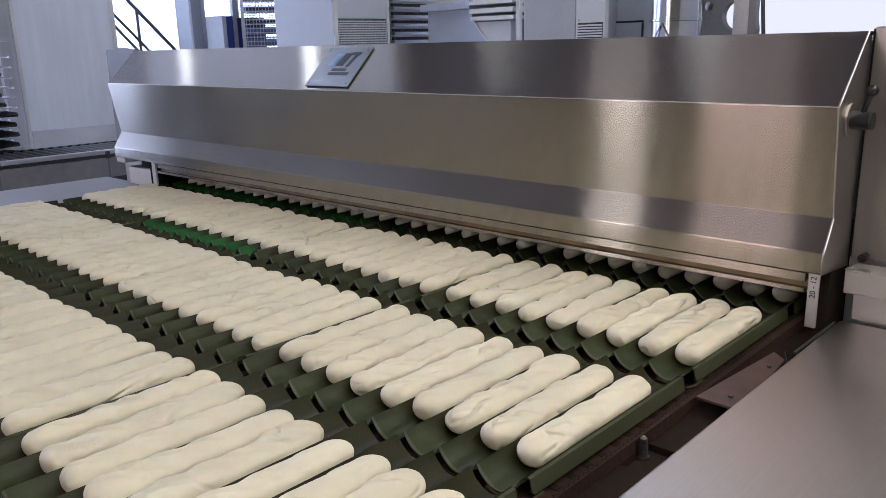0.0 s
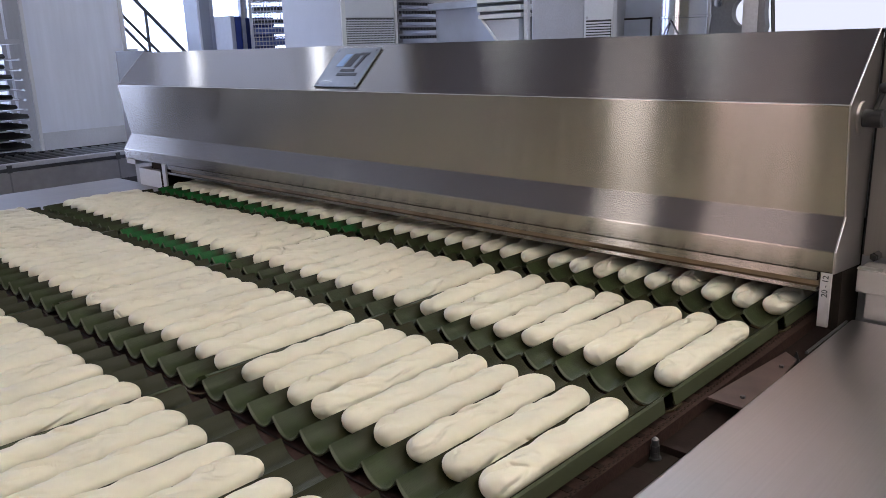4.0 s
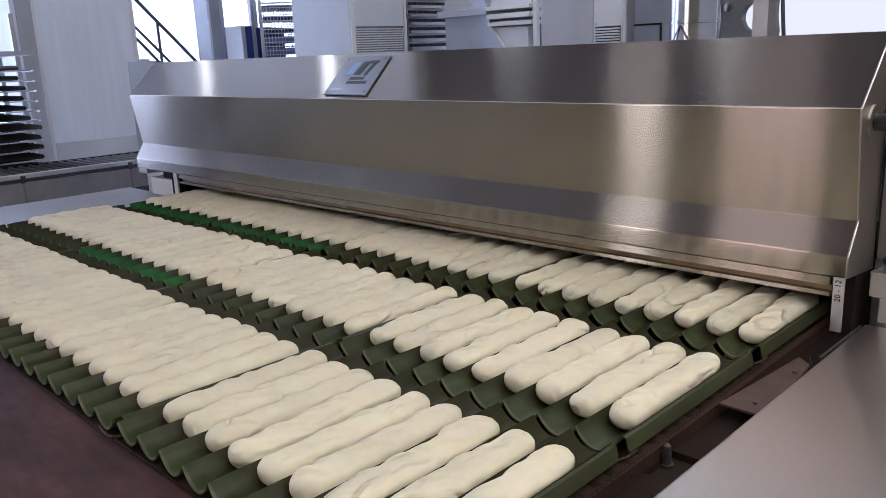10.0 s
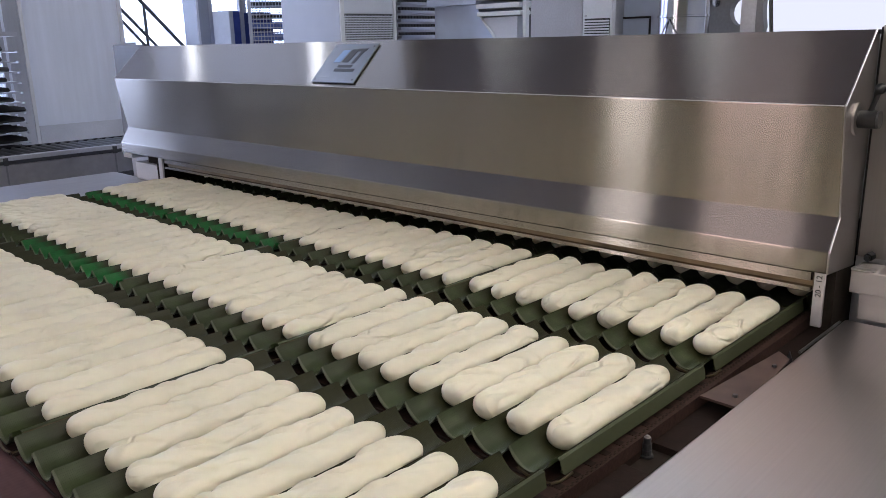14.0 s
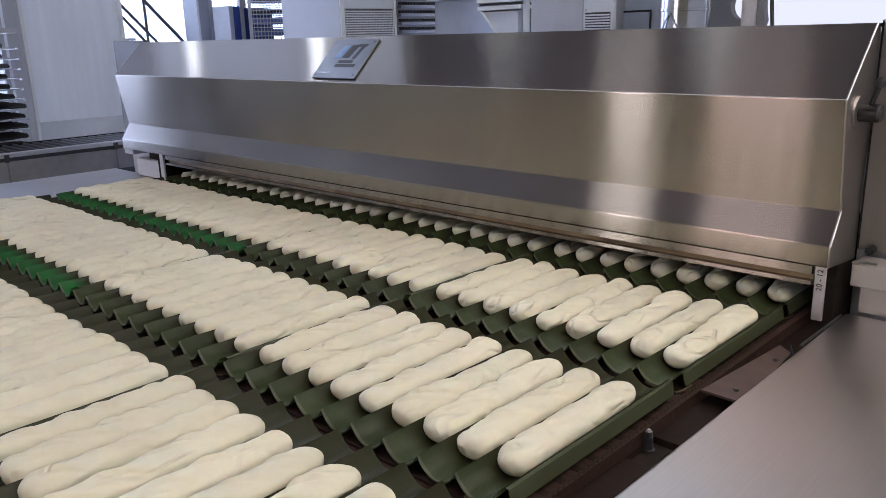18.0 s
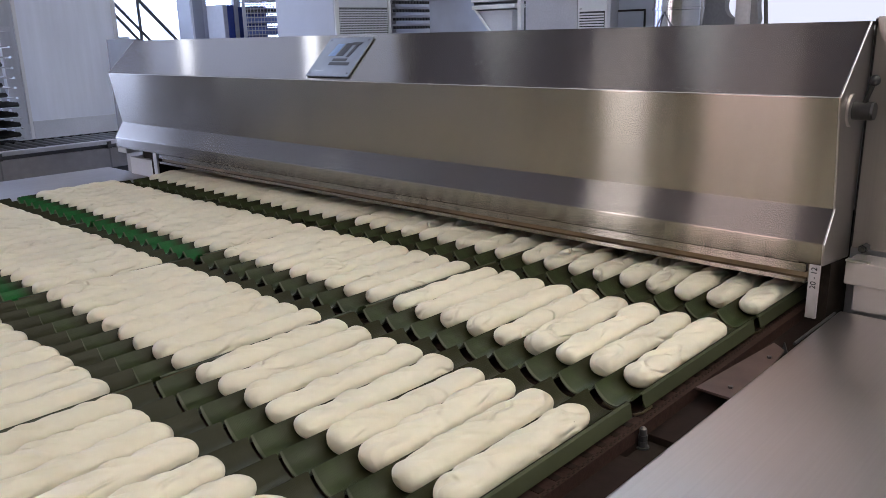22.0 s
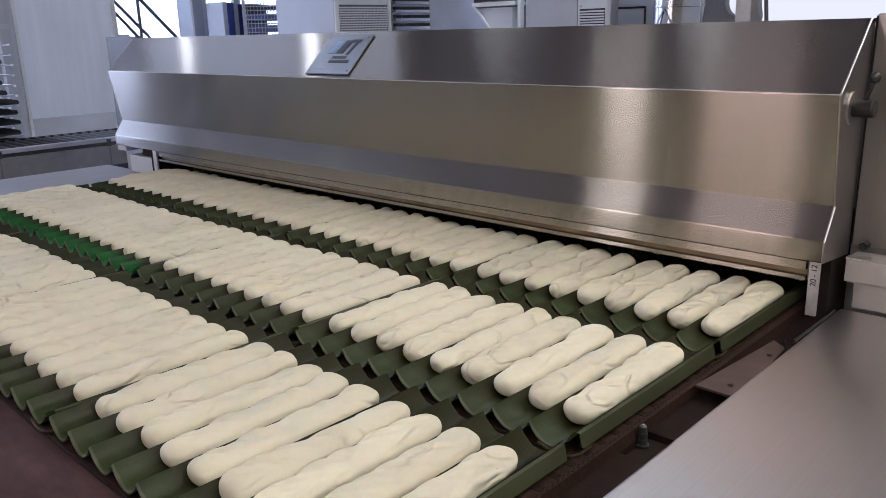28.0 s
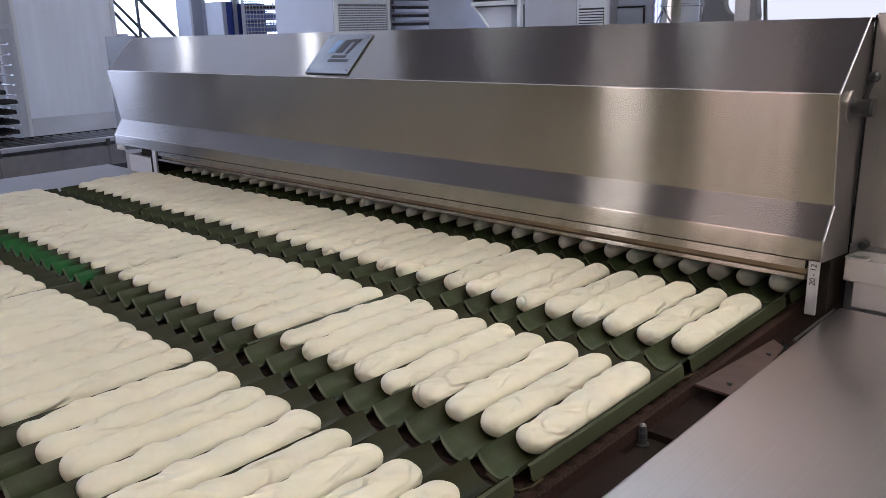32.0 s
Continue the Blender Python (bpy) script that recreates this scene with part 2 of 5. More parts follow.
def woven_belt(name, base):
    """Coated belt with a fine rib weave and broad worn patches."""
    m = shader(name, base, 0.7, spec=0.12, grain=0.2, grain_scale=25, stain=0.4, stain_scale=5, stretch=(1, 2.5, 1), rough_var=0.15)
    nt = m.node_tree
    coord = nt.nodes.new("ShaderNodeTexCoord")
    last = None
    for axis, scale in (("X", 38.0), ("Y", 30.0)):
        w = nt.nodes.new("ShaderNodeTexWave")
        w.bands_direction = axis
        w.inputs["Scale"].default_value = scale
        w.inputs["Distortion"].default_value = 0.6
        nt.links.new(coord.outputs["Object"], w.inputs["Vector"])
        bp = nt.nodes.new("ShaderNodeBump")
        bp.inputs["Strength"].default_value = 0.07
        bp.inputs["Distance"].default_value = 0.0012
        nt.links.new(w.outputs["Fac"], bp.inputs["Height"])
        if last is not None:
            nt.links.new(last, bp.inputs["Normal"])
        last = bp.outputs[0]
    nt.links.new(last, nt.nodes["Principled BSDF"].inputs["Normal"])
    return m


def hood_steel(name, base, rough, spread):
    """Sheet steel with a long straight grain along X: reflections stay sharp along it and smear far across it."""
    m = brushed_steel(name, base, rough, 0.0, "X", 0.05, 0.02)
    nt = m.node_tree
    b = nt.nodes["Principled BSDF"]
    g = nt.nodes.new("ShaderNodeBsdfAnisotropic")
    g.distribution = "GGX"
    g.inputs["Anisotropy"].default_value = -spread
    for a, c in (("Base Color", "Color"), ("Roughness", "Roughness"), ("Normal", "Normal"), ("Tangent", "Tangent")):
        nt.links.new(b.inputs[a].links[0].from_socket, g.inputs[c])
    nt.links.new(g.outputs[0], nt.nodes["Material Output"].inputs["Surface"])
    nt.nodes.remove(b)
    return m


STEEL = hood_steel("brushed_steel", (0.385, 0.354, 0.318), 0.18, 0.82)
STEEL_Y = brushed_steel("brushed_steel_lengthwise", (0.62, 0.59, 0.585), 0.34, 0.4, "Y", 0.10)
STEEL_Z = brushed_steel("brushed_steel_upright", (0.43, 0.40, 0.385), 0.36, 0.5, "Z", 0.1)
CASING = shader("satin_steel_casing", (0.50, 0.465, 0.45), 0.42, 0.45, grain=0.05, grain_scale=50, stain=0.1, stain_scale=6, stretch=(0.3, 1, 1))
PALE_STEEL = shader("pale_worn_steel", (0.62, 0.60, 0.59), 0.45, 0.5, grain=0.06, grain_scale=60, stain=0.12, stain_scale=20)
EDGE = shader("polished_edge", (0.85, 0.84, 0.82), 0.3, 1.0, grain=0.05)
PLATE = shader("engraved_plate", (0.225, 0.235, 0.255), 0.3, 1.0, grain=0.05, grain_scale=30, stain=0.1)
DARK_PRINT_GAP = shader("dark_print_and_gap", (0.03, 0.032, 0.035), 0.4, grain=0.1)
PALE_PRINT = shader("pale_print", (0.75, 0.78, 0.82), 0.25, 0.6, grain=0.05)
BLUE_PRINT = shader("blue_print", (0.20, 0.30, 0.48), 0.3, 0.3, grain=0.05)
INK = shader("black_ink", (0.015, 0.015, 0.02), 0.6, grain=0.05)
DOUGH = dough_material()
OLIVE = perforated("olive_coating", (0.031, 0.042, 0.016), 0.35, (0.027, 0.028, 0.012))
OLIVE_SIDE = shader("worn_olive_coating", (0.047, 0.053, 0.027), 0.42, spec=0.3, grain=0.12, grain_scale=50, stain=0.35, stain_scale=10, per_object=0.12, stretch=(1, 0.35, 1))
FLANGE = shader("browned_olive_coating", (0.055, 0.039, 0.019), 0.55, spec=0.25, grain=0.15, grain_scale=50, stain=0.3, stain_scale=12, per_object=0.12, bump=0.1)
GREEN = perforated("green_coating", (0.011, 0.102, 0.024), 0.34, (0.026, 0.030, 0.013))
BELT = shader("brown_belt", (0.038, 0.021, 0.017), 0.8, spec=0.15, grain=0.25, grain_scale=120, stain=0.35, stain_scale=4, bump=0.3, bump_scale=300)
BELT_FAST = woven_belt("red_brown_belt", (0.056, 0.027, 0.025))
RAIL = shader("browned_steel", (0.018, 0.011, 0.009), 0.75, 0.0, spec=0.14, grain=0.2, grain_scale=60, stain=0.3, stain_scale=8, bump=0.15)
RUST = shader("red_brown_plate", (0.085, 0.053, 0.046), 0.5, 0.1, grain=0.15, grain_scale=40, stain=0.25, stain_scale=15)
BROWNED = shader("heat_browned_steel", (0.21, 0.155, 0.09), 0.45, 0.6, grain=0.3, grain_scale=14, stain=0.5, stain_scale=5)
NEAR_BLACK = shader("near_black_steel", (0.022, 0.017, 0.014), 0.85, 0.0, spec=0.1, grain=0.3, grain_scale=30, stain=0.4, stain_scale=4)
BLACK = shader("black_plastic", (0.012, 0.012, 0.013), 0.35, grain=0.1)
RUBBER = shader("black_rubber", (0.016, 0.016, 0.018), 0.9, spec=0.1, grain=0.15, grain_scale=40, stain=0.2)
POLISHED = shader("polished_sheet", (0.46, 0.47, 0.50), 0.16, 1.0, grain=0.03, stain=0.1, bump=0.2, bump_scale=25)
CHROME = shader("chrome", (0.8, 0.8, 0.81), 0.12, 1.0, grain=0.03)
GREY_METAL = shader("grey_metal", (0.50, 0.50, 0.53), 0.42, 0.4, grain=0.08, stain=0.12)
DARK_METAL = shader("dark_metal", (0.10, 0.10, 0.105), 0.4, 0.7, grain=0.1, stain=0.15)
CAST = shader("cast_iron_grey", (0.20, 0.20, 0.215), 0.45, 0.2, grain=0.1, stain=0.15)
BEAM = shader("dull_grey_beam", (0.30, 0.29, 0.30), 0.5, 0.3, grain=0.1, grain_scale=20, stain=0.2)
STEEL_DULL = shader("dull_steel", (0.34, 0.32, 0.315), 0.42, 1.0, grain=0.06, grain_scale=40, stain=0.1, stretch=(1, 0.2, 1))
GREY_PAINT = shader("grey_paint", (0.42, 0.43, 0.46), 0.45, grain=0.05, grain_scale=20, stain=0.06, bump=0.05)
MID_PAINT = shader("mid_grey_paint", (0.38, 0.375, 0.385), 0.4, grain=0.04, stain=0.06, bump=0.05)
PALE_PAINT = shader("pale_grey_paint", (0.70, 0.71, 0.75), 0.45, grain=0.04, stain=0.05, bump=0.05)
CLADDING = shader("steel_cladding", (0.78, 0.82, 0.93), 0.4, 0.0, grain=0.04, grain_scale=4, stain=0.07, stain_scale=1.2, stretch=(6, 6, 0.6))
STRIP = shader("dark_joint_strip", (0.44, 0.455, 0.51), 0.45, 0.0, grain=0.05, stain=0.25, stain_scale=2, stretch=(4, 4, 0.5))
BASE_SHEET = shader("scuffed_base_sheet", (0.60, 0.62, 0.69), 0.45, 0.0, grain=0.05, stain=0.15, stain_scale=3)
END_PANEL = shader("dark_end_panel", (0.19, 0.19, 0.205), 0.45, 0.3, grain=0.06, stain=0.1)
COLUMN_STEEL = shader("grey_column_paint", (0.31, 0.325, 0.36), 0.4, 0.1, grain=0.05, stain=0.12, stain_scale=2)
BLUE_GREY = shader("blue_grey_sheet", (0.50, 0.54, 0.64), 0.38, 0.4, grain=0.06, grain_scale=6, stain=0.12, stain_scale=2)
BLUE_LOAD = shader("faded_blue_plastic", (0.10, 0.14, 0.34), 0.45, grain=0.1, stain=0.2, stain_scale=9)
BLUE = shader("blue_plastic", (0.03, 0.05, 0.22), 0.4, grain=0.06, stain=0.1)
MESH_WIRE = shader("galvanised_wire", (0.45, 0.46, 0.5), 0.35, 0.8, grain=0.06)
TRAY_DARK = shader("dark_tray_coating", (0.03, 0.031, 0.034), 0.5, grain=0.15, stain=0.2)
WHITE_PAINT = shader("white_paint", (0.78, 0.78, 0.77), 0.6, grain=0.03, grain_scale=30, stain=0.05, stain_scale=0.7, bump=0.1)
CREAM_PAINT = shader("cream_paint", (0.56, 0.53, 0.44), 0.6, grain=0.03, grain_scale=30, stain=0.05, stain_scale=0.7, bump=0.1)
BROWN_PAINT = shader("brown_paint", (0.36, 0.33, 0.235), 0.6, grain=0.03, grain_scale=30, stain=0.06, stain_scale=0.7, bump=0.1)
CONCRETE = shader("grey_floor", (0.42, 0.41, 0.40), 0.5, grain=0.12, grain_scale=60, stain=0.2, stain_scale=1.2, bump=0.15)
TUBE_LIGHT = shader("tube_light", (1.0, 0.93, 0.855), 0.5, emit=LAMP_POWER)
BAND_UPPER = shader("upper_band_light", (0.92, 0.92, 1.0), 0.5, emit=1.15)
BAND_BRIGHT = shader("bright_band_light", (1.0, 0.94, 0.95), 0.5, emit=9.0)
BAND_WIDE = shader("wide_band_light", (1.0, 0.90, 0.93), 0.5, emit=4.5)
BAND_FAINT = shader("faint_band_light", (0.95, 0.92, 1.0), 0.5, emit=0.5)
TUBE_FILL = shader("machine_fill_light", (0.80, 0.88, 1.0), 0.5, emit=LAMP_POWER * 1.4)
TUBE_FAR = shader("far_tube_light", (0.74, 0.82, 1.0), 0.5, emit=LAMP_POWER * 0.55)
SKY_GLOW = shader("bright_sky", (0.57, 0.68, 1.0), 1.0, emit=5.8)
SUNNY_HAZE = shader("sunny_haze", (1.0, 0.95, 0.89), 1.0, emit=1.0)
WHITE_BLIND = shader("glowing_white_blind", (1.0, 0.93, 0.94), 0.9, emit=8.5)
ROOF_FILL = shader("roof_fill_glow", (0.74, 0.81, 1.0), 0.8, emit=0.62)
PALE_SKY = shader("pale_sky", (0.80, 0.83, 1.0), 1.0, emit=1.04)
PALE_SKY.node_tree.nodes["Principled BSDF"].inputs["Base Color"].default_value = (0, 0, 0, 1)
BLIND = shader("glowing_warm_blind", (1.0, 0.78, 0.77), 0.9, emit=4.2)
DECK = shader("dark_roof_deck", (0.30, 0.28, 0.30), 0.6, grain=0.1, stain=0.15, stain_scale=0.8)


# ---------------------------------------------------------------- mesh helpers
def part(name, bm, material, parent=None, label="", smooth=False):
    bmesh.ops.recalc_face_normals(bm, faces=bm.faces)
    me = bpy.data.meshes.new(name)
    bm.to_mesh(me)
    bm.free()
    me.materials.append(material)
    if smooth:
        for poly in me.polygons:
            poly.use_smooth = True
        me.set_sharp_from_angle(angle=radians(38))
    ob = new(name, me)
    if parent is not None:
        ob.parent = parent
    if label:
        ob["label"] = label
    return ob


def share(name, me, parent, x=0.0, y=0.0, z=0.0, rz=0.0):
    ob = new(name, me)
    ob.parent = parent
    ob.matrix_basis = pose(x, y, z, 0, 0, rz)
    return ob


def thing(name, label, category, x=0.0, y=0.0, z=0.0, rz=0.0, group="", kind=""):
    ob = new(name)
    ob.empty_display_size = 0.05
    ob.matrix_basis = pose(x, y, z, 0, 0, rz)
    return tagged(ob, label, category, group, kind)


def box(bm, x0, x1, y0, y1, z0, z1, bevel=0.0):
    made = bmesh.ops.create_cube(bm, size=1.0)["verts"]
    bmesh.ops.scale(bm, vec=(x1 - x0, y1 - y0, z1 - z0), verts=made)
    bmesh.ops.translate(bm, vec=((x0 + x1) / 2, (y0 + y1) / 2, (z0 + z1) / 2), verts=made)
    if bevel:
        edges = list({e for v in made for e in v.link_edges})
        bmesh.ops.bevel(bm, geom=edges, offset=bevel, segments=2, affect="EDGES", profile=0.6)
    return bm


def boxed(x0, x1, y0, y1, z0, z1, bevel=0.0):
    return box(bmesh.new(), x0, x1, y0, y1, z0, z1, bevel)


def rod(bm, a, b, r, seg=10, r2=None):
    a, b = Vector(a), Vector(b)
    m = Matrix.Translation((a + b) / 2) @ (b - a).to_track_quat("Z", "Y").to_matrix().to_4x4()
    bmesh.ops.create_cone(bm, cap_ends=True, segments=seg, radius1=r, radius2=r if r2 is None else r2, depth=(b - a).length, matrix=m)
    return bm


def rodded(a, b, r, seg=10, r2=None):
    return rod(bmesh.new(), a, b, r, seg, r2)


def prism(outline, x0, x1, bm=None, axis="x"):
    """A solid that fills an outline and runs from x0 to x1 along the axis."""
    bm = bm or bmesh.new()
    put = {"x": lambda a, u, v: (a, u, v), "y": lambda a, u, v: (u, a, v), "z": lambda a, u, v: (u, v, a)}[axis]
    lo = [bm.verts.new(put(x0, u, v)) for u, v in outline]
    hi = [bm.verts.new(put(x1, u, v)) for u, v in outline]
    n = len(outline)
    bm.faces.new(lo)
    bm.faces.new(hi)
    for i in range(n):
        bm.faces.new((lo[i], lo[(i + 1) % n], hi[(i + 1) % n], hi[i]))
    return bm


def filleted(points, radius, steps=4):
    """An open line of (u, v) points with its inner corners rounded, by one radius or one for each corner."""
    out = [Vector(points[0])]
    for i, (a, b, c) in enumerate(zip(points, points[1:], points[2:])):
        a, b, c = Vector(a), Vector(b), Vector(c)
        r = radius[i] if isinstance(radius, tuple) else radius
        p, q = b + (a - b).normalized() * r, b + (c - b).normalized() * r
        for i in range(steps + 1):
            t = i / steps
            out.append(p * (1 - t) ** 2 + b * 2 * t * (1 - t) + q * t * t)
    out.append(Vector(points[-1]))
    return out


def bent_sheet(points, x0, x1, thick, r=0.004, axis="x", cuts=1):
    """A bent sheet of some thickness; the thickness goes to the right of the line."""
    line = filleted(points, r)
    bm = bmesh.new()
    normals = []
    for i, p in enumerate(line):
        d = (line[min(i + 1, len(line) - 1)] - line[max(i - 1, 0)]).normalized()
        normals.append(Vector((d.y, -d.x)))
    back = [p + n * thick for p, n in zip(line, normals)]
    put = {"x": lambda a, p: (a, p.x, p.y), "y": lambda a, p: (p.x, a, p.y)}[axis]
    stations = [x0 + (x1 - x0) * i / cuts for i in range(cuts + 1)]
    front_v = [[bm.verts.new(put(s, p)) for p in line] for s in stations]
    back_v = [[bm.verts.new(put(s, p)) for p in back] for s in stations]
    n = len(line)
    for k in range(cuts):
        for i in range(n - 1):
            bm.faces.new((front_v[k][i], front_v[k][i + 1], front_v[k + 1][i + 1], front_v[k + 1][i]))
            bm.faces.new((back_v[k][i], back_v[k + 1][i], back_v[k + 1][i + 1], back_v[k][i + 1]))
        for i in (0, n - 1):
            bm.faces.new((front_v[k][i], front_v[k + 1][i], back_v[k + 1][i], back_v[k][i]))
    for k in (0, cuts):
        for i in range(n - 1):
            bm.faces.new((front_v[k][i], back_v[k][i], back_v[k][i + 1], front_v[k][i + 1]))
    return bm


# ---------------------------------------------------------------- the hall
HALL = (-13.0, 6.0, -6.0, 9.0, 5.2)      # x0, x1, y0, y1, height


def hall():
    x0, x1, y0, y1, h = HALL
    tagged(part("floor", boxed(x0 - 0.3, x1 + 0.3, y0 - 0.3, y1 + 0.3, -0.2, 0.0), CONCRETE), "grey sealed concrete bakery floor", "floor", kind="structure")
    tagged(part("ceiling", boxed(x0 - 0.3, x1 + 0.3, y0 - 0.3, y1 + 0.3, h, h + 0.2), DECK), "dark grey hall roof deck", "ceiling", kind="structure")
    south = bmesh.new()
    # unseen windows, added so that their glowing blinds draw bands in the hood
    openings = ((-4.42, -3.8, "unseen glowing window added for a bright band on the hood"), (-3.22, -2.10, "unseen glowing window added for a warm band on the hood"))
    box(south, -5.6, x1 + 0.3, y0 - 0.3, y0, 0, 0.9)
    box(south, -5.6, x1 + 0.3, y0 - 0.3, y0, 3.5, h)
    # unseen wall part, paler so that the hood's left half reflects more light
    tagged(part("wall_southwest", boxed(x0 - 0.3, -5.6, y0 - 0.3, y0, 0, h), CREAM_PAINT), "unseen cream wall, kept pale to brighten the hood's reflection", "wall", kind="structure")
    for a, c in ((-5.6, -4.42), (-3.8, -3.22), (-2.10, x1 + 0.3)):
        box(south, a, c, y0 - 0.3, y0, 0.9, 3.5)
    tagged(part("wall_south", south, BROWN_PAINT), "brown hall wall with two added windows", "wall", kind="structure")
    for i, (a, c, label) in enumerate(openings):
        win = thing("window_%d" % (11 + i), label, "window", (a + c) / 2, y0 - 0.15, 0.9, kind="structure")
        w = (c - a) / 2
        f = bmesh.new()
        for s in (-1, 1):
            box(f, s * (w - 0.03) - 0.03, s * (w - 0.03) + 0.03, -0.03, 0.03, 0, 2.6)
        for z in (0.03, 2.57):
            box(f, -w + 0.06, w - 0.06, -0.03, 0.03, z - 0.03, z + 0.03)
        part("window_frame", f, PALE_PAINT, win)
        part("blind", boxed(-w + 0.06, w - 0.06, -0.02, -0.01, 0.06, 2.54), BLIND if i else WHITE_BLIND, win, "glowing blind")
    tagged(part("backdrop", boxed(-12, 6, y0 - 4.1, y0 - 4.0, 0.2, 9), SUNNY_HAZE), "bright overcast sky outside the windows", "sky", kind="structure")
    tagged(part("wall_east", boxed(x1, x1 + 0.3, y0, y1, 0, h), WHITE_PAINT), "plain white hall wall", "wall", kind="structure")
    # the far walls are mostly bright window bands
    sill, head = 0.9, 4.4
    north = bmesh.new()
    box(north, x0 - 0.3, x1 + 0.3, y1, y1 + 0.3, 0, sill)
    box(north, x0 - 0.3, x1 + 0.3, y1, y1 + 0.3, head, h)
    west = bmesh.new()
    box(west, x0 - 0.3, x0, y0, y1, 0, 0.25)
    box(west, x0 - 0.3, x0, y0, y1, head, h)
    n_w, n_n = 2, 3
    band = -5.0
    wy = [band, 4.5, y1]
    box(west, x0 - 0.3, x0, y0, band - 0.12, 0.25, head)
    nx = [x0 + (x1 - x0) * i / n_n for i in range(n_n + 1)]
    for y in wy:
        box(west, x0 - 0.3, x0, y - 0.12, min(y + 0.12, y1), 0.25, head)
    for x in nx:
        box(north, max(x - 0.12, x0 - 0.3), min(x + 0.12, x1 + 0.3), y1, y1 + 0.3, sill, head)
    tagged(part("wall_north", north, WHITE_PAINT), "white hall wall with a wide window band", "wall", kind="structure")
    tagged(part("wall_west", west, WHITE_PAINT), "white hall wall with a wide window band", "wall", kind="structure")
    number = 0
    for i in range(n_w):
        number += 1
        win = thing("window_%d" % number, "tall bright window with a thin pale frame", "window", x0 - 0.15, (wy[i] + wy[i + 1]) / 2, 0.25, kind="structure")
        w = (wy[i + 1] - wy[i]) / 2 - 0.12
        f = bmesh.new()
        for s in (-1, 1):
            box(f, -0.03, 0.03, s * w - 0.03, s * w + 0.03, 0, head - 0.25)
        for z in (0.03, head - 0.28):
            box(f, -0.03, 0.03, -w + 0.03, w - 0.03, z - 0.03, z + 0.03)
        part("window_frame", f, PALE_PAINT, win)
    for i in range(n_n):
        number += 1
        win = thing("window_%d" % number, "tall bright window with a thin pale frame", "window", (nx[i] + nx[i + 1]) / 2, y1 + 0.15, sill, kind="structure")
        w = (nx[i + 1] - nx[i]) / 2 - 0.12
        f = bmesh.new()
        for s in (-1, 1):
            box(f, s * w - 0.03, s * w + 0.03, -0.03, 0.03, 0, head - sill)
        for z in (0.03, head - sill - 0.03):
            box(f, -w + 0.03, w - 0.03, -0.03, 0.03, z - 0.03, z + 0.03)
        part("window_frame", f, PALE_PAINT, win)
    tagged(part("backdrop", boxed(x0 - 4.1, x0 - 4.0, y0 - 4, y1 + 4, 0.2, 9), SKY_GLOW), "bright overcast sky outside the windows", "sky", kind="structure")
    tagged(part("backdrop", boxed(x0 - 4, x1 + 4, y1 + 4.0, y1 + 4.1, 0.2, 9), PALE_SKY), "bright overcast sky outside the windows", "sky", kind="structure")
    tagged(part("ground", boxed(-400, 400, -400, 400, -0.7, -0.35), CONCRETE), "grey paved yard outside the hall", "ground", kind="structure")


hall()


def rooflight():
    """An unseen glowing panel, added under the roof deck over the far part of the hall to brighten the hood's far
    slope.
    """
    r = thing("rooflight", "unseen glowing panel added to brighten the hood's far slope", "rooflight", -7.35, 0.4, 5.0, kind="structure")
    part("pane", boxed(-2.4, 2.4, -1.2, 1.2, 0.12, 0.15), ROOF_FILL, r)
    f = bmesh.new()
    for s in (-1, 1):
        box(f, s * 2.45 - 0.04, s * 2.45 + 0.04, -1.29, 1.29, 0.08, 0.205)
        box(f, -2.405, 2.405, s * 1.25 - 0.04, s * 1.25 + 0.04, 0.08, 0.205)
    part("frame", f, WHITE_PAINT, r)


rooflight()

# rows of tube lights under the roof, running front to back
def ceiling_light(glow, label, height=4.5, half=0.13, reach=0.78):
    lamp = thing("ceiling_light", label, "ceiling light", group="rows of tube lights")
    housing = bmesh.new()
    box(housing, -half - 0.02, half + 0.02, -reach - 0.02, reach + 0.02, 0.03, 0.09, 0.01)
    part("housing", housing, WHITE_PAINT, lamp)
    part("diffuser", boxed(-half, half, -reach, reach, 0.0, 0.029), glow, lamp, "glowing white diffuser")
    for y in (-0.77 * reach, 0.77 * reach):
        part("hanger", rodded((0, y, 0.088), (0, y, HALL[4] - height + 0.01), 0.006, 6), GREY_METAL, lamp)
    return lamp


def light_row(lamp, x, ys, height=4.5):
    for i, y in enumerate(ys):
        if i == 0:
            lamp.matrix_basis = pose(x, y, height)
        else:
            copy_thing(lamp, pose(x, y, height))


strong = ceiling_light(TUBE_LIGHT, "long white tube light hung low under the roof", 3.4)
light_row(strong, 0.9, (-2.1, -0.4, 1.3), 3.4)
light_row(copy_thing(strong, pose(2.4, -4.6, 3.4)), 2.4, (-2.1, -0.4, 1.3), 3.4)
distant = ceiling_light(TUBE_FAR, "long cool white tube light under the roof", half=0.075)
light_row(distant, -5.45, (0.4, 2.4))
light_row(copy_thing(distant, pose(-7.7, -4.6, 4.5)), -7.7, (0.4, 2.4))
# unseen fill tubes, added to brighten the machines at the back
back = ceiling_light(TUBE_FILL, "unseen cool tube light added to brighten the machines")
light_row(back, -3.7, (2.9,))
light_row(copy_thing(back, pose(-1.9, 2.9, 4.5)), -1.9, (2.9,))
# unseen panels, added and sized so that the hood reflects bright bands
weak = ceiling_light(BAND_UPPER, "unseen dim panel added for a band on the hood's upper slope", half=0.20, reach=0.15)
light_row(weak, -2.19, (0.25,))
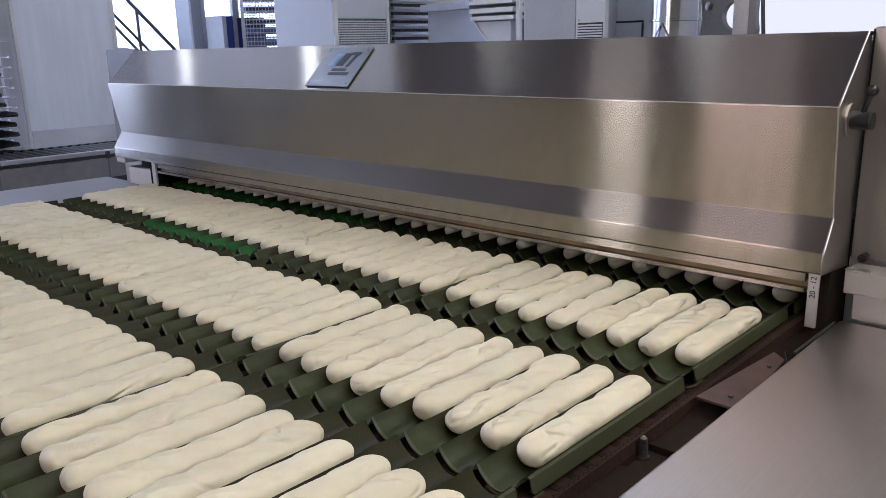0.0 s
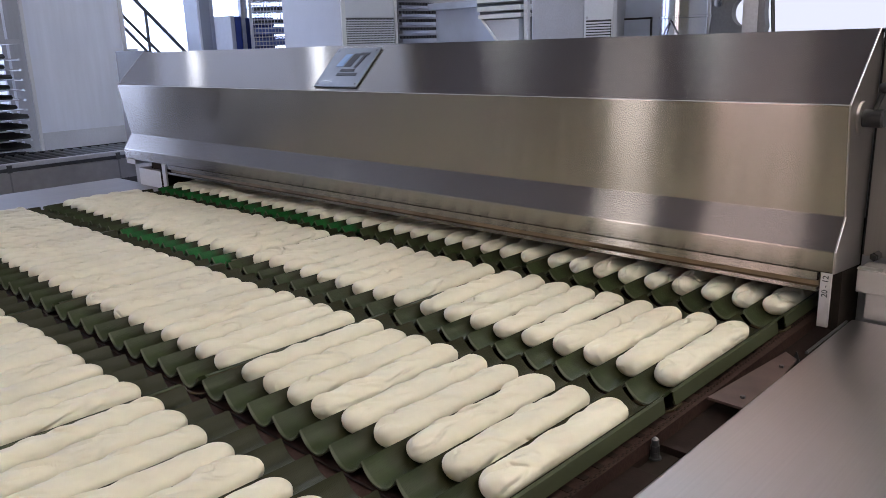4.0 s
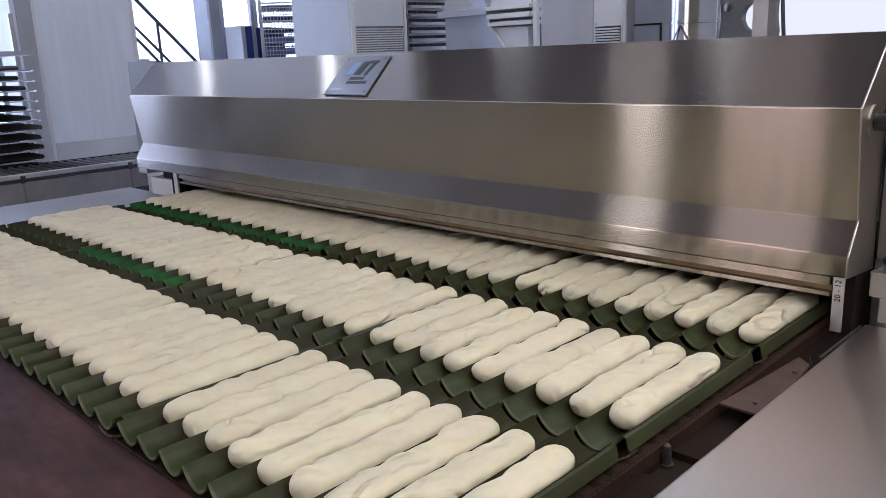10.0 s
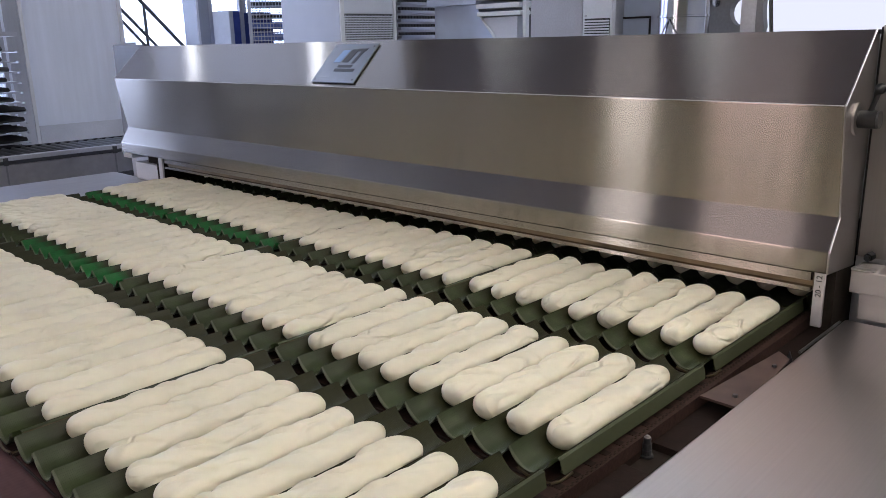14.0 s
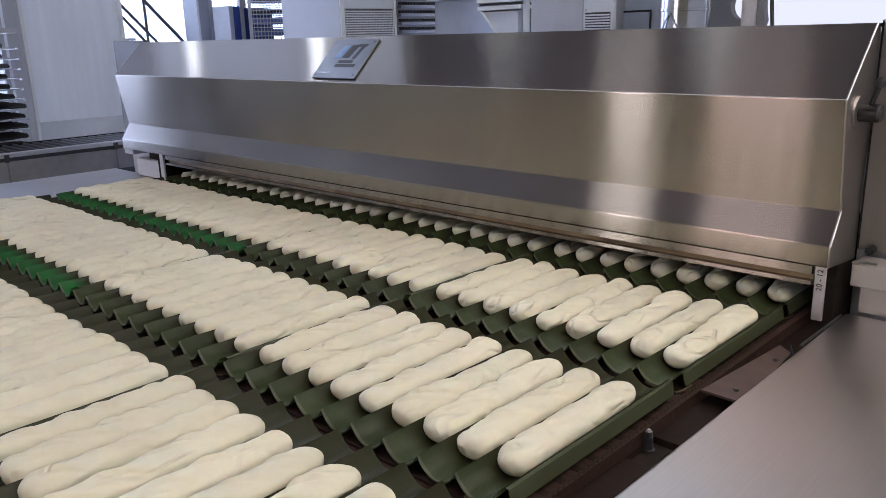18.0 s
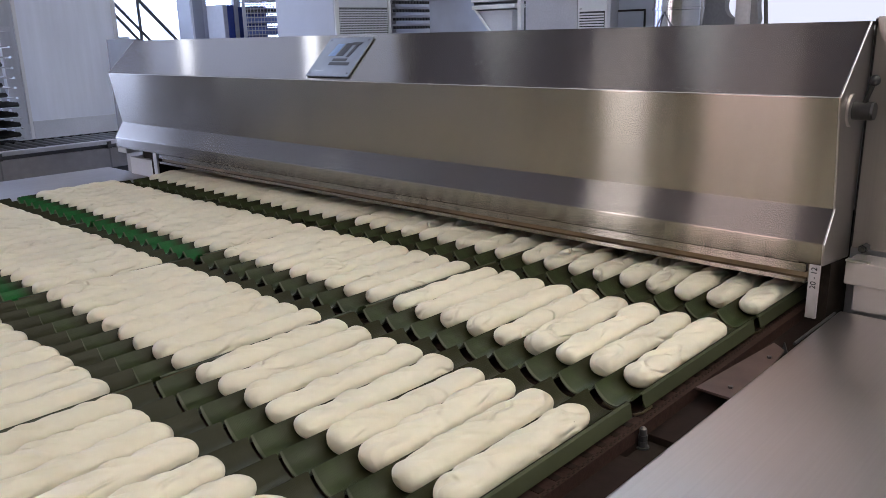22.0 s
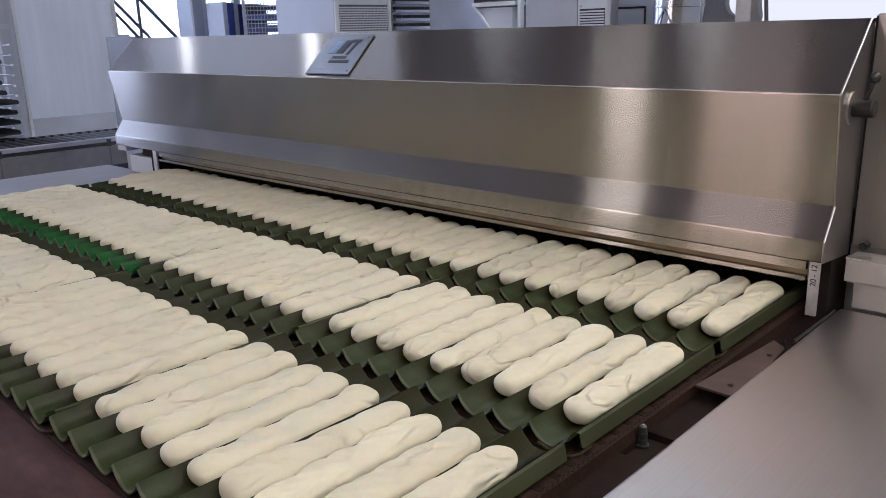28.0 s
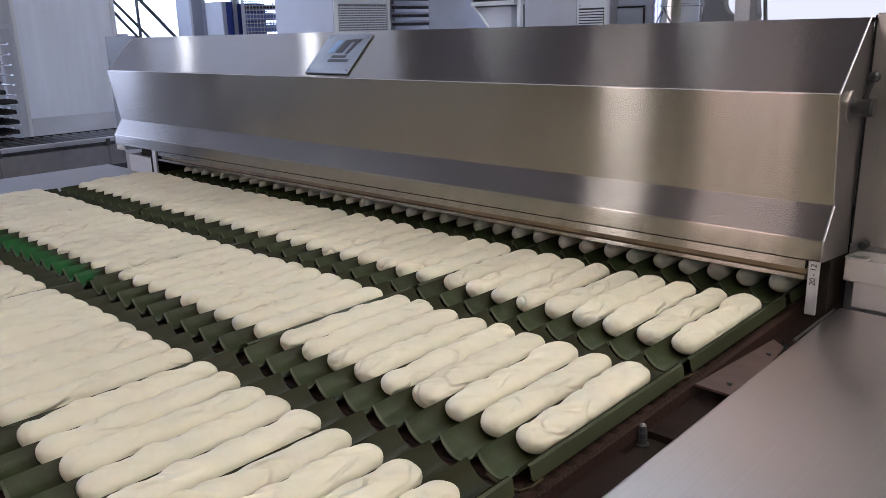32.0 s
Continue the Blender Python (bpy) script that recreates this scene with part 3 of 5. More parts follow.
dim = ceiling_light(BAND_BRIGHT, "unseen light panel added for the bright band on the hood", half=0.245, reach=0.12)
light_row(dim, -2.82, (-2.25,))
faint = ceiling_light(BAND_WIDE, "unseen wide panel added for the second band on the hood", half=0.37, reach=0.12)
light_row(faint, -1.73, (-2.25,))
ghost = ceiling_light(BAND_FAINT, "unseen faint panel added for a second band on the upper slope", half=0.27, reach=0.15)
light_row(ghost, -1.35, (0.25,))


# ---------------------------------------------------------------- oven with its steel hood
XL, XR = -2.739, 0.12
HOOD = [(0.474, 1.516), (0.345, 1.388), (0.379, 1.183), (0.340, 1.123), (0.342, 1.082), (0.362, 1.080)]
Z_BELT = 0.9735


def oven_hood():
    hood = thing("oven_hood", "wide brushed stainless steel hood over the oven mouth", "oven hood", -1.31, 0.48, 1.08)
    inv = hood.matrix_basis.inverted()

    def put(name, bm, mat, parent=None, label="", smooth=False):
        bm.transform(inv)
        return part(name, bm, mat, parent or hood, label, smooth)

    put("front_sheet", bent_sheet(HOOD, XL + 0.003, XR - 0.003, -0.003, (0.003, 0.0006, 0.0022, 0.003), cuts=12), STEEL, None, "", True)
    for x0, x1 in ((XL, XL + 0.003), (XR - 0.003, XR)):
        put("end_plate", prism([(0.492, 1.516), (0.474, 1.516), (0.345, 1.388), (0.379, 1.183), (0.340, 1.123), (0.342, 1.082), (0.492, 1.068)], x0, x1), STEEL_Z)
    # bright ground weld seam along the end
    pts = [(XR + 0.0005, y - 0.001, z) for y, z in HOOD[:5]]
    for i in (0, 2):
        put("weld_seam", rodded(pts[i], pts[i + 1], 0.0009, 6), EDGE, None, "bright ground weld edge")
    # the fold's highlight is drawn as a thin pale rod
    fold = bmesh.new()
    rod(fold, (XL, 0.3448, 1.388), (XR, 0.3448, 1.388), 0.0008, 6)
    put("fold_edge", fold, PALE_STEEL, None, "thin pale rod drawn for the fold's highlight")
    put("top_cover", boxed(XL, XR, 0.474, 0.56, 1.508, 1.5155), STEEL)
    # ledge inside the mouth
    ledge = bmesh.new()
    box(ledge, -2.40, 0.088, 0.352, 0.366, 1.062, 1.0785)
    box(ledge, -2.40, 0.088, 0.352, 0.366, 1.041, 1.049)
    put("ledge_bar", ledge, STEEL)
    put("ledge_web", boxed(-2.40, 0.088, 0.366, 0.374, 1.041, 1.0785), BROWNED, None, "browned strip between two steel flanges")
    return hood


def hood_plate():
    """The maker's plate on the sloping face, its writing as plain shapes."""
    slope = Vector((0, 0.129, 0.128)).normalized()
    plate = new("maker_plate")
    tagged(plate, "bright steel maker's plate screwed to the hood", "sign plate")
    c = Vector((-1.307, 0.4075, 1.4500))
    nrm = Vector((0, -0.128, 0.129)).normalized()
    plate.matrix_basis = Matrix.Translation(c + nrm * 0.002) @ Matrix((Vector((1, 0, 0)), slope, nrm)).transposed().to_4x4()
    w, h = 0.098, 0.077
    sheet = part("plate", boxed(-w, w, -h, h, 0, 0.004, 0.001), PLATE, plate)
    for sx in (-1, 1):
        for sy in (-1, 1):
            part("screw", rodded((sx * (w - 0.012), sy * (h - 0.012), 0.004), (sx * (w - 0.012), sy * (h - 0.012), 0.0055), 0.003, 10), DARK_METAL, sheet)

    def marks(name, rects, mat, z=0.0042):
        bm = bmesh.new()
        for x0, x1, y0, y1 in rects:
            box(bm, x0, x1, y0, y1, 0.0035, z + 0.0006)
        return part(name, bm, mat, plate)

    # emblem: three leaning blocks and a dot
    def leaning(name, x, wid, y0, y1, mat, hollow=False):
        bm = bmesh.new()
        lean = 0.25 * (y1 - y0)
        prism([(x, y0), (x + wid, y0), (x + wid + lean, y1), (x + lean, y1)], 0.0035, 0.0052, bm, "z")
        if hollow:
            prism([(x + wid * 0.32, y0 + 0.009), (x + wid * 0.7, y0 + 0.009), (x + wid * 0.7 + lean * 0.6, y1 - 0.009), (x + wid * 0.32 + lean * 0.6, y1 - 0.009)], 0.005, 0.0056, bm, "z")
        return part(name, bm, mat, plate)

    leaning("emblem_block", -0.052, 0.030, 0.002, 0.050, BLUE_PRINT, True)
    leaning("emblem_block", -0.014, 0.030, 0.002, 0.053, DARK_PRINT_GAP, True)
    leaning("emblem_block", 0.032, 0.013, -0.002, 0.050, DARK_PRINT_GAP)
    leaning("emblem_block", 0.022, 0.042, 0.046, 0.056, DARK_PRINT_GAP)
    marks("text_bar", [(-0.02, 0.045, -0.018, -0.008)], DARK_PRINT_GAP)
    marks("text_bar", [(-0.025, 0.065, -0.034, -0.023)], DARK_PRINT_GAP)
    marks("text_bar", [(-0.075, -0.03, -0.058, -0.053)], PALE_PRINT)
    return plate


def post_writing(oven, post):
    cu = bpy.data.curves.new("handwriting", "FONT")
    cu.body = "20 - 12"
    cu.size = 0.0148
    cu.extrude = 0.0002
    cu.offset = 0.0001
    cu.align_x, cu.align_y = "LEFT", "CENTER"
    ob = new("handwriting", cu)
    ob.parent = oven
    m = Matrix.Translation((0.1040, 0.3512, 1.0325)) @ pose(0, 0, 0, 90, 0, 0) @ pose(0, 0, 0, 0, 0, 90)
    dg = bpy.context.evaluated_depsgraph_get()
    me = bpy.data.meshes.new_from_object(ob.evaluated_get(dg))
    bpy.data.objects.remove(ob)
    me.materials.clear()
    me.materials.append(INK)
    text = new("handwriting", me)
    text.parent = post
    text.matrix_basis = oven.matrix_basis.inverted() @ m
    text["label"] = "numbers written by hand in black ink"


def oven_body():
    oven = thing("tunnel_oven", "tunnel oven body with a near-black mouth", "oven", -1.31, 0.5, 0.0)
    inv = oven.matrix_basis.inverted()

    def put(name, bm, mat, label=""):
        bm.transform(inv)
        return part(name, bm, mat, oven, label)

    # The mouth's darkness is put into the near-black colour of the inner parts.
    put("roof", boxed(-2.62, 0.12, 0.50, 3.1, 1.16, 1.50), GREY_METAL)
    put("inner_roof", boxed(-2.62, 0.114, 0.40, 3.1, 1.125, 1.158), NEAR_BLACK)
    put("side_wall", boxed(-2.80, -2.63, 0.50, 3.1, 0.0, 1.50), GREY_METAL)
    put("side_wall", boxed(0.121, 0.30, 0.50, 3.1, 0.0, 1.50), GREY_METAL)
    put("back_wall", boxed(-2.62, 0.12, 3.10, 3.16, 0.0, 1.50), NEAR_BLACK)
    put("inner_side", boxed(0.095, 0.119, 0.395, 2.69, 0.95, 1.124), NEAR_BLACK)
    put("inner_side", boxed(-2.62, -2.47, 0.395, 2.69, 0.95, 1.124), NEAR_BLACK)
    put("bed", boxed(-2.62, 0.118, -0.60, 2.69, 0.72, 0.925), NEAR_BLACK)
    for x in (-2.5, -0.05):
        for y in (-0.5, 0.4):
            put("leg", boxed(x - 0.04, x + 0.04, y - 0.04, y + 0.04, 0.0, 0.719), GREY_METAL)
    # front legs of the hood
    for x0, x1 in ((0.094, 0.113), (-2.448, -2.420)):
        post = put("post", boxed(x0, x1, 0.352, 0.360, 0.974 if x0 > 0 else 0.9665, 1.0795, 0.001), PALE_STEEL, "narrow steel post, marked by hand" if x0 > 0 else "narrow steel post")
        if x0 > 0:
            post_writing(oven, post)
    put("post", boxed(-2.480, -2.462, 0.36, 0.40, 0.965, 1.0795, 0.001), NEAR_BLACK, "dark post behind")
    return oven


hood = oven_hood()
hood_plate()
oven = oven_body()


def hood_lever():
    lever = thing("hood_lever", "black clamping lever with a ball knob", "lever", 0.1205, 0.405, 1.361)
    part("base_disc", rodded((0, 0, 0), (0.005, 0, 0), 0.030, 24), STEEL_Z, lever, "round steel base", True)
    hub = part("hub", rodded((0.005, 0, 0), (0.036, 0, 0), 0.0165, 20), BLACK, lever, "", True)
    part("cap", rodded((0.036, 0, 0), (0.040, 0, 0), 0.0155, 20), DARK_METAL, hub, "grey end cap", True)
    part("arm", rodded((0.021, -0.002, 0.010), (0.033, -0.006, 0.045), 0.0045, 10), BLACK, lever, "", True)
    ball = bmesh.new()
    bmesh.ops.create_uvsphere(ball, u_segments=18, v_segments=12, radius=0.0098, matrix=Matrix.Translation((0.036, -0.006, 0.054)))
    part("ball_knob", ball, BLACK, lever, "glossy black ball", True)


hood_lever()


def side_cabinet(x_in, sign, label):
    """The casing beside the oven mouth; sign tells to which side it goes on."""
    cab = thing("side_cabinet", label, "oven casing", x_in + sign * 0.3, 0.6, 0.0)
    inv = cab.matrix_basis.inverted()

    def put(name, bm, mat, lab="", smooth=False):
        bm.transform(inv)
        return part(name, bm, mat, cab, lab, smooth)

    def span(a, b):
        return sorted((x_in + sign * a, x_in + sign * b))

    a, b = span(0.006, 0.9 if sign > 0 else 0.285)
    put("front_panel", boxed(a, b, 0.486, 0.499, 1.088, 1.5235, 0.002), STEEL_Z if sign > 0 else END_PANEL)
    a, b = span(0.0006, 0.0055)
    put("joint", boxed(a, b, 0.494, 0.499, 1.088, 1.52), BLACK, "dark open joint")
    if sign > 0:
        put("upper_box", boxed(0.138, 0.95, 0.415, 0.4855, 1.034, 1.079, 0.003), CASING)
        put("cover_strip", boxed(0.138, 0.178, 0.413, 0.430, 1.0795, 1.0825), EDGE, "thin bright strip")
        put("lower_box", boxed(0.154, 0.95, 0.425, 0.4855, 0.9815, 1.0335, 0.002), CASING)
        k = bmesh.new()
        rod(k, (0.152, 0.486, 1.094), (0.152, 0.462, 1.094), 0.0085, 6)
        rod(k, (0.152, 0.462, 1.094), (0.152, 0.456, 1.094), 0.0055, 12)
        put("knob", k, BLACK, "black screw knob", True)
        put("backing", boxed(0.121, 1.02, 0.4995, 0.62, 0.0, 1.522), GREY_METAL)
    else:
        put("upper_box", boxed(-2.80, -2.72, 0.372, 0.4855, 1.052, 1.078, 0.002), PALE_PAINT, "small white block")
        put("lower_box", boxed(-2.70, -2.50, 0.375, 0.4855, 0.968, 1.040, 0.002), PALE_PAINT, "white block on the table")
        put("backing", boxed(-3.0, -2.81, 0.4995, 0.62, 0.0, 1.505), GREY_METAL)
    return cab


side_cabinet(0.1205, 1, "brushed steel casing beside the oven mouth")
side_cabinet(-2.7395, -1, "steel casing at the far end of the hood")


# ---------------------------------------------------------------- belts and tables
def belts():
    h = Z_BELT - 0.926
    belt = thing("oven_belt", "brown steel mesh belt that carries the trays", "conveyor belt", -1.19, 0.9, 0.926)
    part("belt_surface", boxed(-1.24, 1.2675, -1.568, 1.78, 0.0, h), BELT, belt)
    # small links along the belt's edge, which runs a little askew
    links = bmesh.new()
    for i in range(150):
        y = -1.49 + i * 0.0113
        x = 1.263 - 0.016 * (y + 1.25)
        box(links, x, x + 0.0022, y, y + 0.0042, h - 0.002, h + 0.0006)
        box(links, x - 0.0026, x - 0.0004, y + 0.0055, y + 0.0095, h - 0.002, h + 0.0004)
    tagged(part("link_edging", links, NEAR_BLACK, belt, "row of small dark links"), kind="stuff")
    for i in range(46):
        y = -1.47 + i * 0.036
        x = 1.2585 - 0.016 * (y + 1.25)
        part("cross_wire", boxed(x - 0.022, x, y, y + 0.012, h - 0.001, h + 0.0009), RAIL, belt)
    roller = thing("belt_roller", "dark end roller under the oven belt", "roller", -1.19, -0.62, 0.905)
    part("drum", rodded((-1.23, 0, 0), (1.23, 0, 0), 0.035, 20), DARK_METAL, roller, "", True)
    fast = thing("discharge_belt", "smooth red-brown belt that takes the trays away", "conveyor belt", -1.19, -1.9, 0.926)
    part("belt_surface", boxed(-1.24, 1.24, -1.45, 1.225, 0.0, h), BELT_FAST, fast)
    part("belt_seam", boxed(-0.35, 1.0, 0.70, 0.709, h, h + 0.0006), RAIL, fast, "stitched belt seam")
    part("belt_nose", rodded((-1.24, 1.225, h - 0.0052), (1.24, 1.225, h - 0.0052), 0.005, 14), BELT_FAST, fast, "", True)
    stand = thing("conveyor_stand", "steel frame under the discharge belt", "conveyor stand", -1.19, -1.9, 0.0)
    part("bed", boxed(-1.22, 1.22, -1.40, 1.18, 0.75, 0.925), DARK_METAL, stand)
    for x in (-1.1, 1.1):
        for y in (-1.3, 1.0):
            part("leg", boxed(x - 0.04, x + 0.04, y - 0.04, y + 0.04, 0.0, 0.749), GREY_METAL, stand)


belts()


def near_rail():
    rail = thing("side_rail", "browned steel rail beside the belt", "conveyor rail", 0.08, 0.0, 0.0)
    # the rail leaves a pocket round the threaded stud
    m = bmesh.new()
    box(m, 0.0, 0.059, -3.2, -0.292, 0.90, 0.956, 0.001)
    box(m, 0.0, 0.059, -0.215, 0.48, 0.90, 0.956, 0.001)
    box(m, 0.0, 0.0003, -0.292, -0.215, 0.90, 0.956)
    part("rail", m, RAIL, rail)
    # a near-black floor gives the shallow pocket its dark
    part("pocket", boxed(0.0005, 0.059, -0.292, -0.215, 0.935, 0.945), NEAR_BLACK, rail, "dark pocket in the rail")
    for y in (-2.8, -1.4, -0.1):
        part("leg", boxed(-0.01, 0.03, y - 0.02, y + 0.02, 0.0, 0.8995), GREY_METAL, rail)
    guide = part("guide_plate", prism([(0.004, -0.080), (0.0615, -0.082), (0.0615, 0.06), (0.052, 0.150), (0.026, 0.172)], 0.977, 0.981, None, "z"), RUST, rail, "red-brown pointed guide plate")
    for y in (-0.05, 0.10):
        part("guide_screw", rodded((0.046, y, 0.981), (0.046, y, 0.985), 0.004, 6), DARK_METAL, guide)
    part("plate_spacer", boxed(0.018, 0.052, 0.0, 0.06, 0.9565, 0.977), NEAR_BLACK, rail)
    part("tab", prism([(0.034, 0.956), (0.052, 0.956), (0.042, 0.984)], 0.176, 0.179, None, "y"), DARK_METAL, rail, "small upright steel tab")
    part("guide_rod", rodded((0.0555, 0.185, 0.9825), (0.0575, 0.385, 0.9825), 0.0026, 10), DARK_METAL, rail, "bright round guide rod", True)
    stud = thing("threaded_stud", "steel stud with nuts and a washer", "bolt", 0.0855, -0.240, 0.945)
    thread = part("thread", rodded((0, 0, 0), (0, 0, 0.031), 0.0052, 12), DARK_METAL, stud, "", True)
    part("washer", rodded((0, 0, 0.002), (0, 0, 0.0045), 0.0092, 20), DARK_METAL, stud, "", True)
    for z in (0.005, 0.0145):
        part("nut", rodded((0, 0, z), (0, 0, z + 0.0075), 0.0064, 12), DARK_METAL, thread, "round nut")
    part("tip", rodded((0, 0, 0.031), (0, 0, 0.034), 0.0045, 12, 0.0025), STEEL_DULL, stud, "", True)


near_rail()


def side_tables():
    near = thing("side_table", "smooth stainless steel table beside the belt", "steel table", 0.7, -0.8, 0.0)
    part("tabletop", bent_sheet([(0.50, 0.981), (-0.557, 0.981), (-0.558, 0.945)], -2.3, 1.199, 0.003, 0.003, "y"), STEEL_Y, near, "", True)
    for x in (-0.5, 0.42):
        for y in (-2.1, -0.6, 0.9):
            part("leg", boxed(x - 0.03, x + 0.03, y - 0.03, y + 0.03, 0.0, 0.977), GREY_METAL, near)
    far = thing("side_table", "stainless steel table along the far edge of the belt", "steel table", -2.7, -0.8, 0.0)
    part("tabletop", bent_sheet([(-0.28, 0.93), (-0.279, 0.966), (0.262, 0.966), (0.264, 0.93)], -2.3, 1.199, 0.003, 0.003, "y"), STEEL_DULL, far, "", True)
    for x in (-0.2, 0.2):
        for y in (-2.1, -0.6, 0.9):
            part("leg", boxed(x - 0.03, x + 0.03, y - 0.03, y + 0.03, 0.0, 0.962), GREY_METAL, far)


side_tables()

# ---------------------------------------------------------------- trays and loaves
PITCH = 0.065
ROW = 0.4158
SPEED = 0.0267
RIDGE, DEEP = 0.0304, 0.0070       # heights over the belt


def channel_mesh():
    bm = bmesh.new()
    seg, half, thick = 14, PITCH / 2 - 0.0002, 0.0016
    inner = []
    for i in range(seg + 1):
        u = -1 + 2 * i / seg
        inner.append((u * half, RIDGE - (RIDGE - DEEP) * (1 - u * u) ** 0.85))
    # the rim turns over a little at both ridges
    inner = [(-half, RIDGE - 0.004)] + inner + [(half, RIDGE - 0.004)]
    outer = [(x, z - thick * 1.6) if abs(x) < half - 0.002 else (x * 0.975, z - thick * 2) for x, z in inner]
    rings = []
    for y in (FRONT, FRONT + 0.004, BACK - 0.004, BACK):
        drop = 0.0012 if y in (FRONT, BACK) else 0.0
        rings.append(([bm.verts.new((x, y, z - drop)) for x, z in inner], [bm.verts.new((x, y, z - drop)) for x, z in outer]))
    n = len(inner)
    for (a, b), (c, d) in zip(rings, rings[1:]):
        for i in range(n - 1):
            bm.faces.new((a[i], a[i + 1], c[i + 1], c[i]))
            bm.faces.new((b[i], d[i], d[i + 1], b[i + 1]))
    for a, b in (rings[0], rings[-1]):
        for i in range(n - 1):
            bm.faces.new((a[i], b[i], b[i + 1], a[i + 1]))
    for (a, b), (c, d) in zip(rings, rings[1:]):
        for i in (0, n - 1):
            bm.faces.new((a[i], c[i], d[i], b[i]))
    return bm


def flange_mesh(s):
    e = 4.5 * PITCH
    # the outer side flares wide on one side, the next tray tucks in beside it
    out = (0.0035, 0.0075, 0.0098, 0.0110, 0.0085) if s > 0 else (0.0008, 0.0014, 0.0016, 0.0018, 0.0010)
    line = [(s * (e + 0.0003), RIDGE - 0.002)] + [(s * (e + w), z) for w, z in zip(out, (RIDGE + 0.001, RIDGE - 0.0005, 0.018, 0.0085, 0.0072))]
    bm = bmesh.new()
    thick = 0.0016
    # the lower front corner is cut round; the channel runs on past it
    ys = (FRONT + 0.014, FRONT + 0.0155, FRONT + 0.020, FRONT + 0.028, BACK - 0.006, BACK - 0.003)
    lift = (0.016, 0.0115, 0.0082, 0.0, 0.0, 0.009)
    rings = []
    for y, up in zip(ys, lift):
        a = [bm.verts.new((x, y, max(z, up) if i > 2 else z)) for i, (x, z) in enumerate(line)]
        b = [bm.verts.new((x - s * thick * (1 if s > 0 else 0.4), y, max(z, up) if i > 2 else z - 0.0012)) for i, (x, z) in enumerate(line)]
        rings.append((a, b))
    n = len(line)
    for (a, b), (c, d) in zip(rings, rings[1:]):
        for i in range(n - 1):
            bm.faces.new((a[i], a[i + 1], c[i + 1], c[i]))
            bm.faces.new((b[i], d[i], d[i + 1], b[i + 1]))
        for i in (0, n - 1):
            bm.faces.new((a[i], c[i], d[i], b[i]))
    for a, b in (rings[0], rings[-1]):
        for i in range(n - 1):
            bm.faces.new((a[i], b[i], b[i + 1], a[i + 1]))
    return bm


def baking_tray(mat, label):
    tray = thing("baking_tray", label, "baking tray", group="trays on the belt")
    first = part("channel", channel_mesh(), mat, tray, "", True)
    first.matrix_basis = pose(4 * PITCH, 0, 0)
    for k in range(1, 9):
        share("channel", first.data, tray, (4 - k) * PITCH)
    for s in (-1, 1):
        part("side_flange", flange_mesh(s), OLIVE_SIDE if s > 0 else FLANGE, tray, "", True)
    e = 4.5 * PITCH + 0.003
    for y in (FRONT - 0.004, BACK - 0.012):
        part("rim_bar", rodded((-e, y, 0.0019), (e, y, 0.0019), 0.0019, 8), RAIL, tray, "dark brown rim bar", True)
    for s in (-1, 1):
        part("rim_hook", rodded((s * e, FRONT - 0.004, 0.0026), (s * (e + 0.0015), FRONT + 0.02, 0.0026), 0.0024, 8), RAIL, tray)
    e = 4.5 * PITCH
    loop = [(e - 0.048, FRONT - 0.002, 0.0060), (e - 0.030, FRONT - 0.005, 0.0036), (e - 0.010, FRONT - 0.006, 0.0034), (e + 0.004, FRONT - 0.002, 0.0036),
            (e + 0.0105, FRONT + 0.010, 0.0040), (e + 0.0120, FRONT + 0.034, 0.0060)]
    bm = bmesh.new()
    for a, b in zip(loop, loop[1:]):
        rod(bm, a, b, 0.0019, 8)
    part("wire_loop", bm, FLANGE, tray, "bent wire round the corner", True)
    return tray


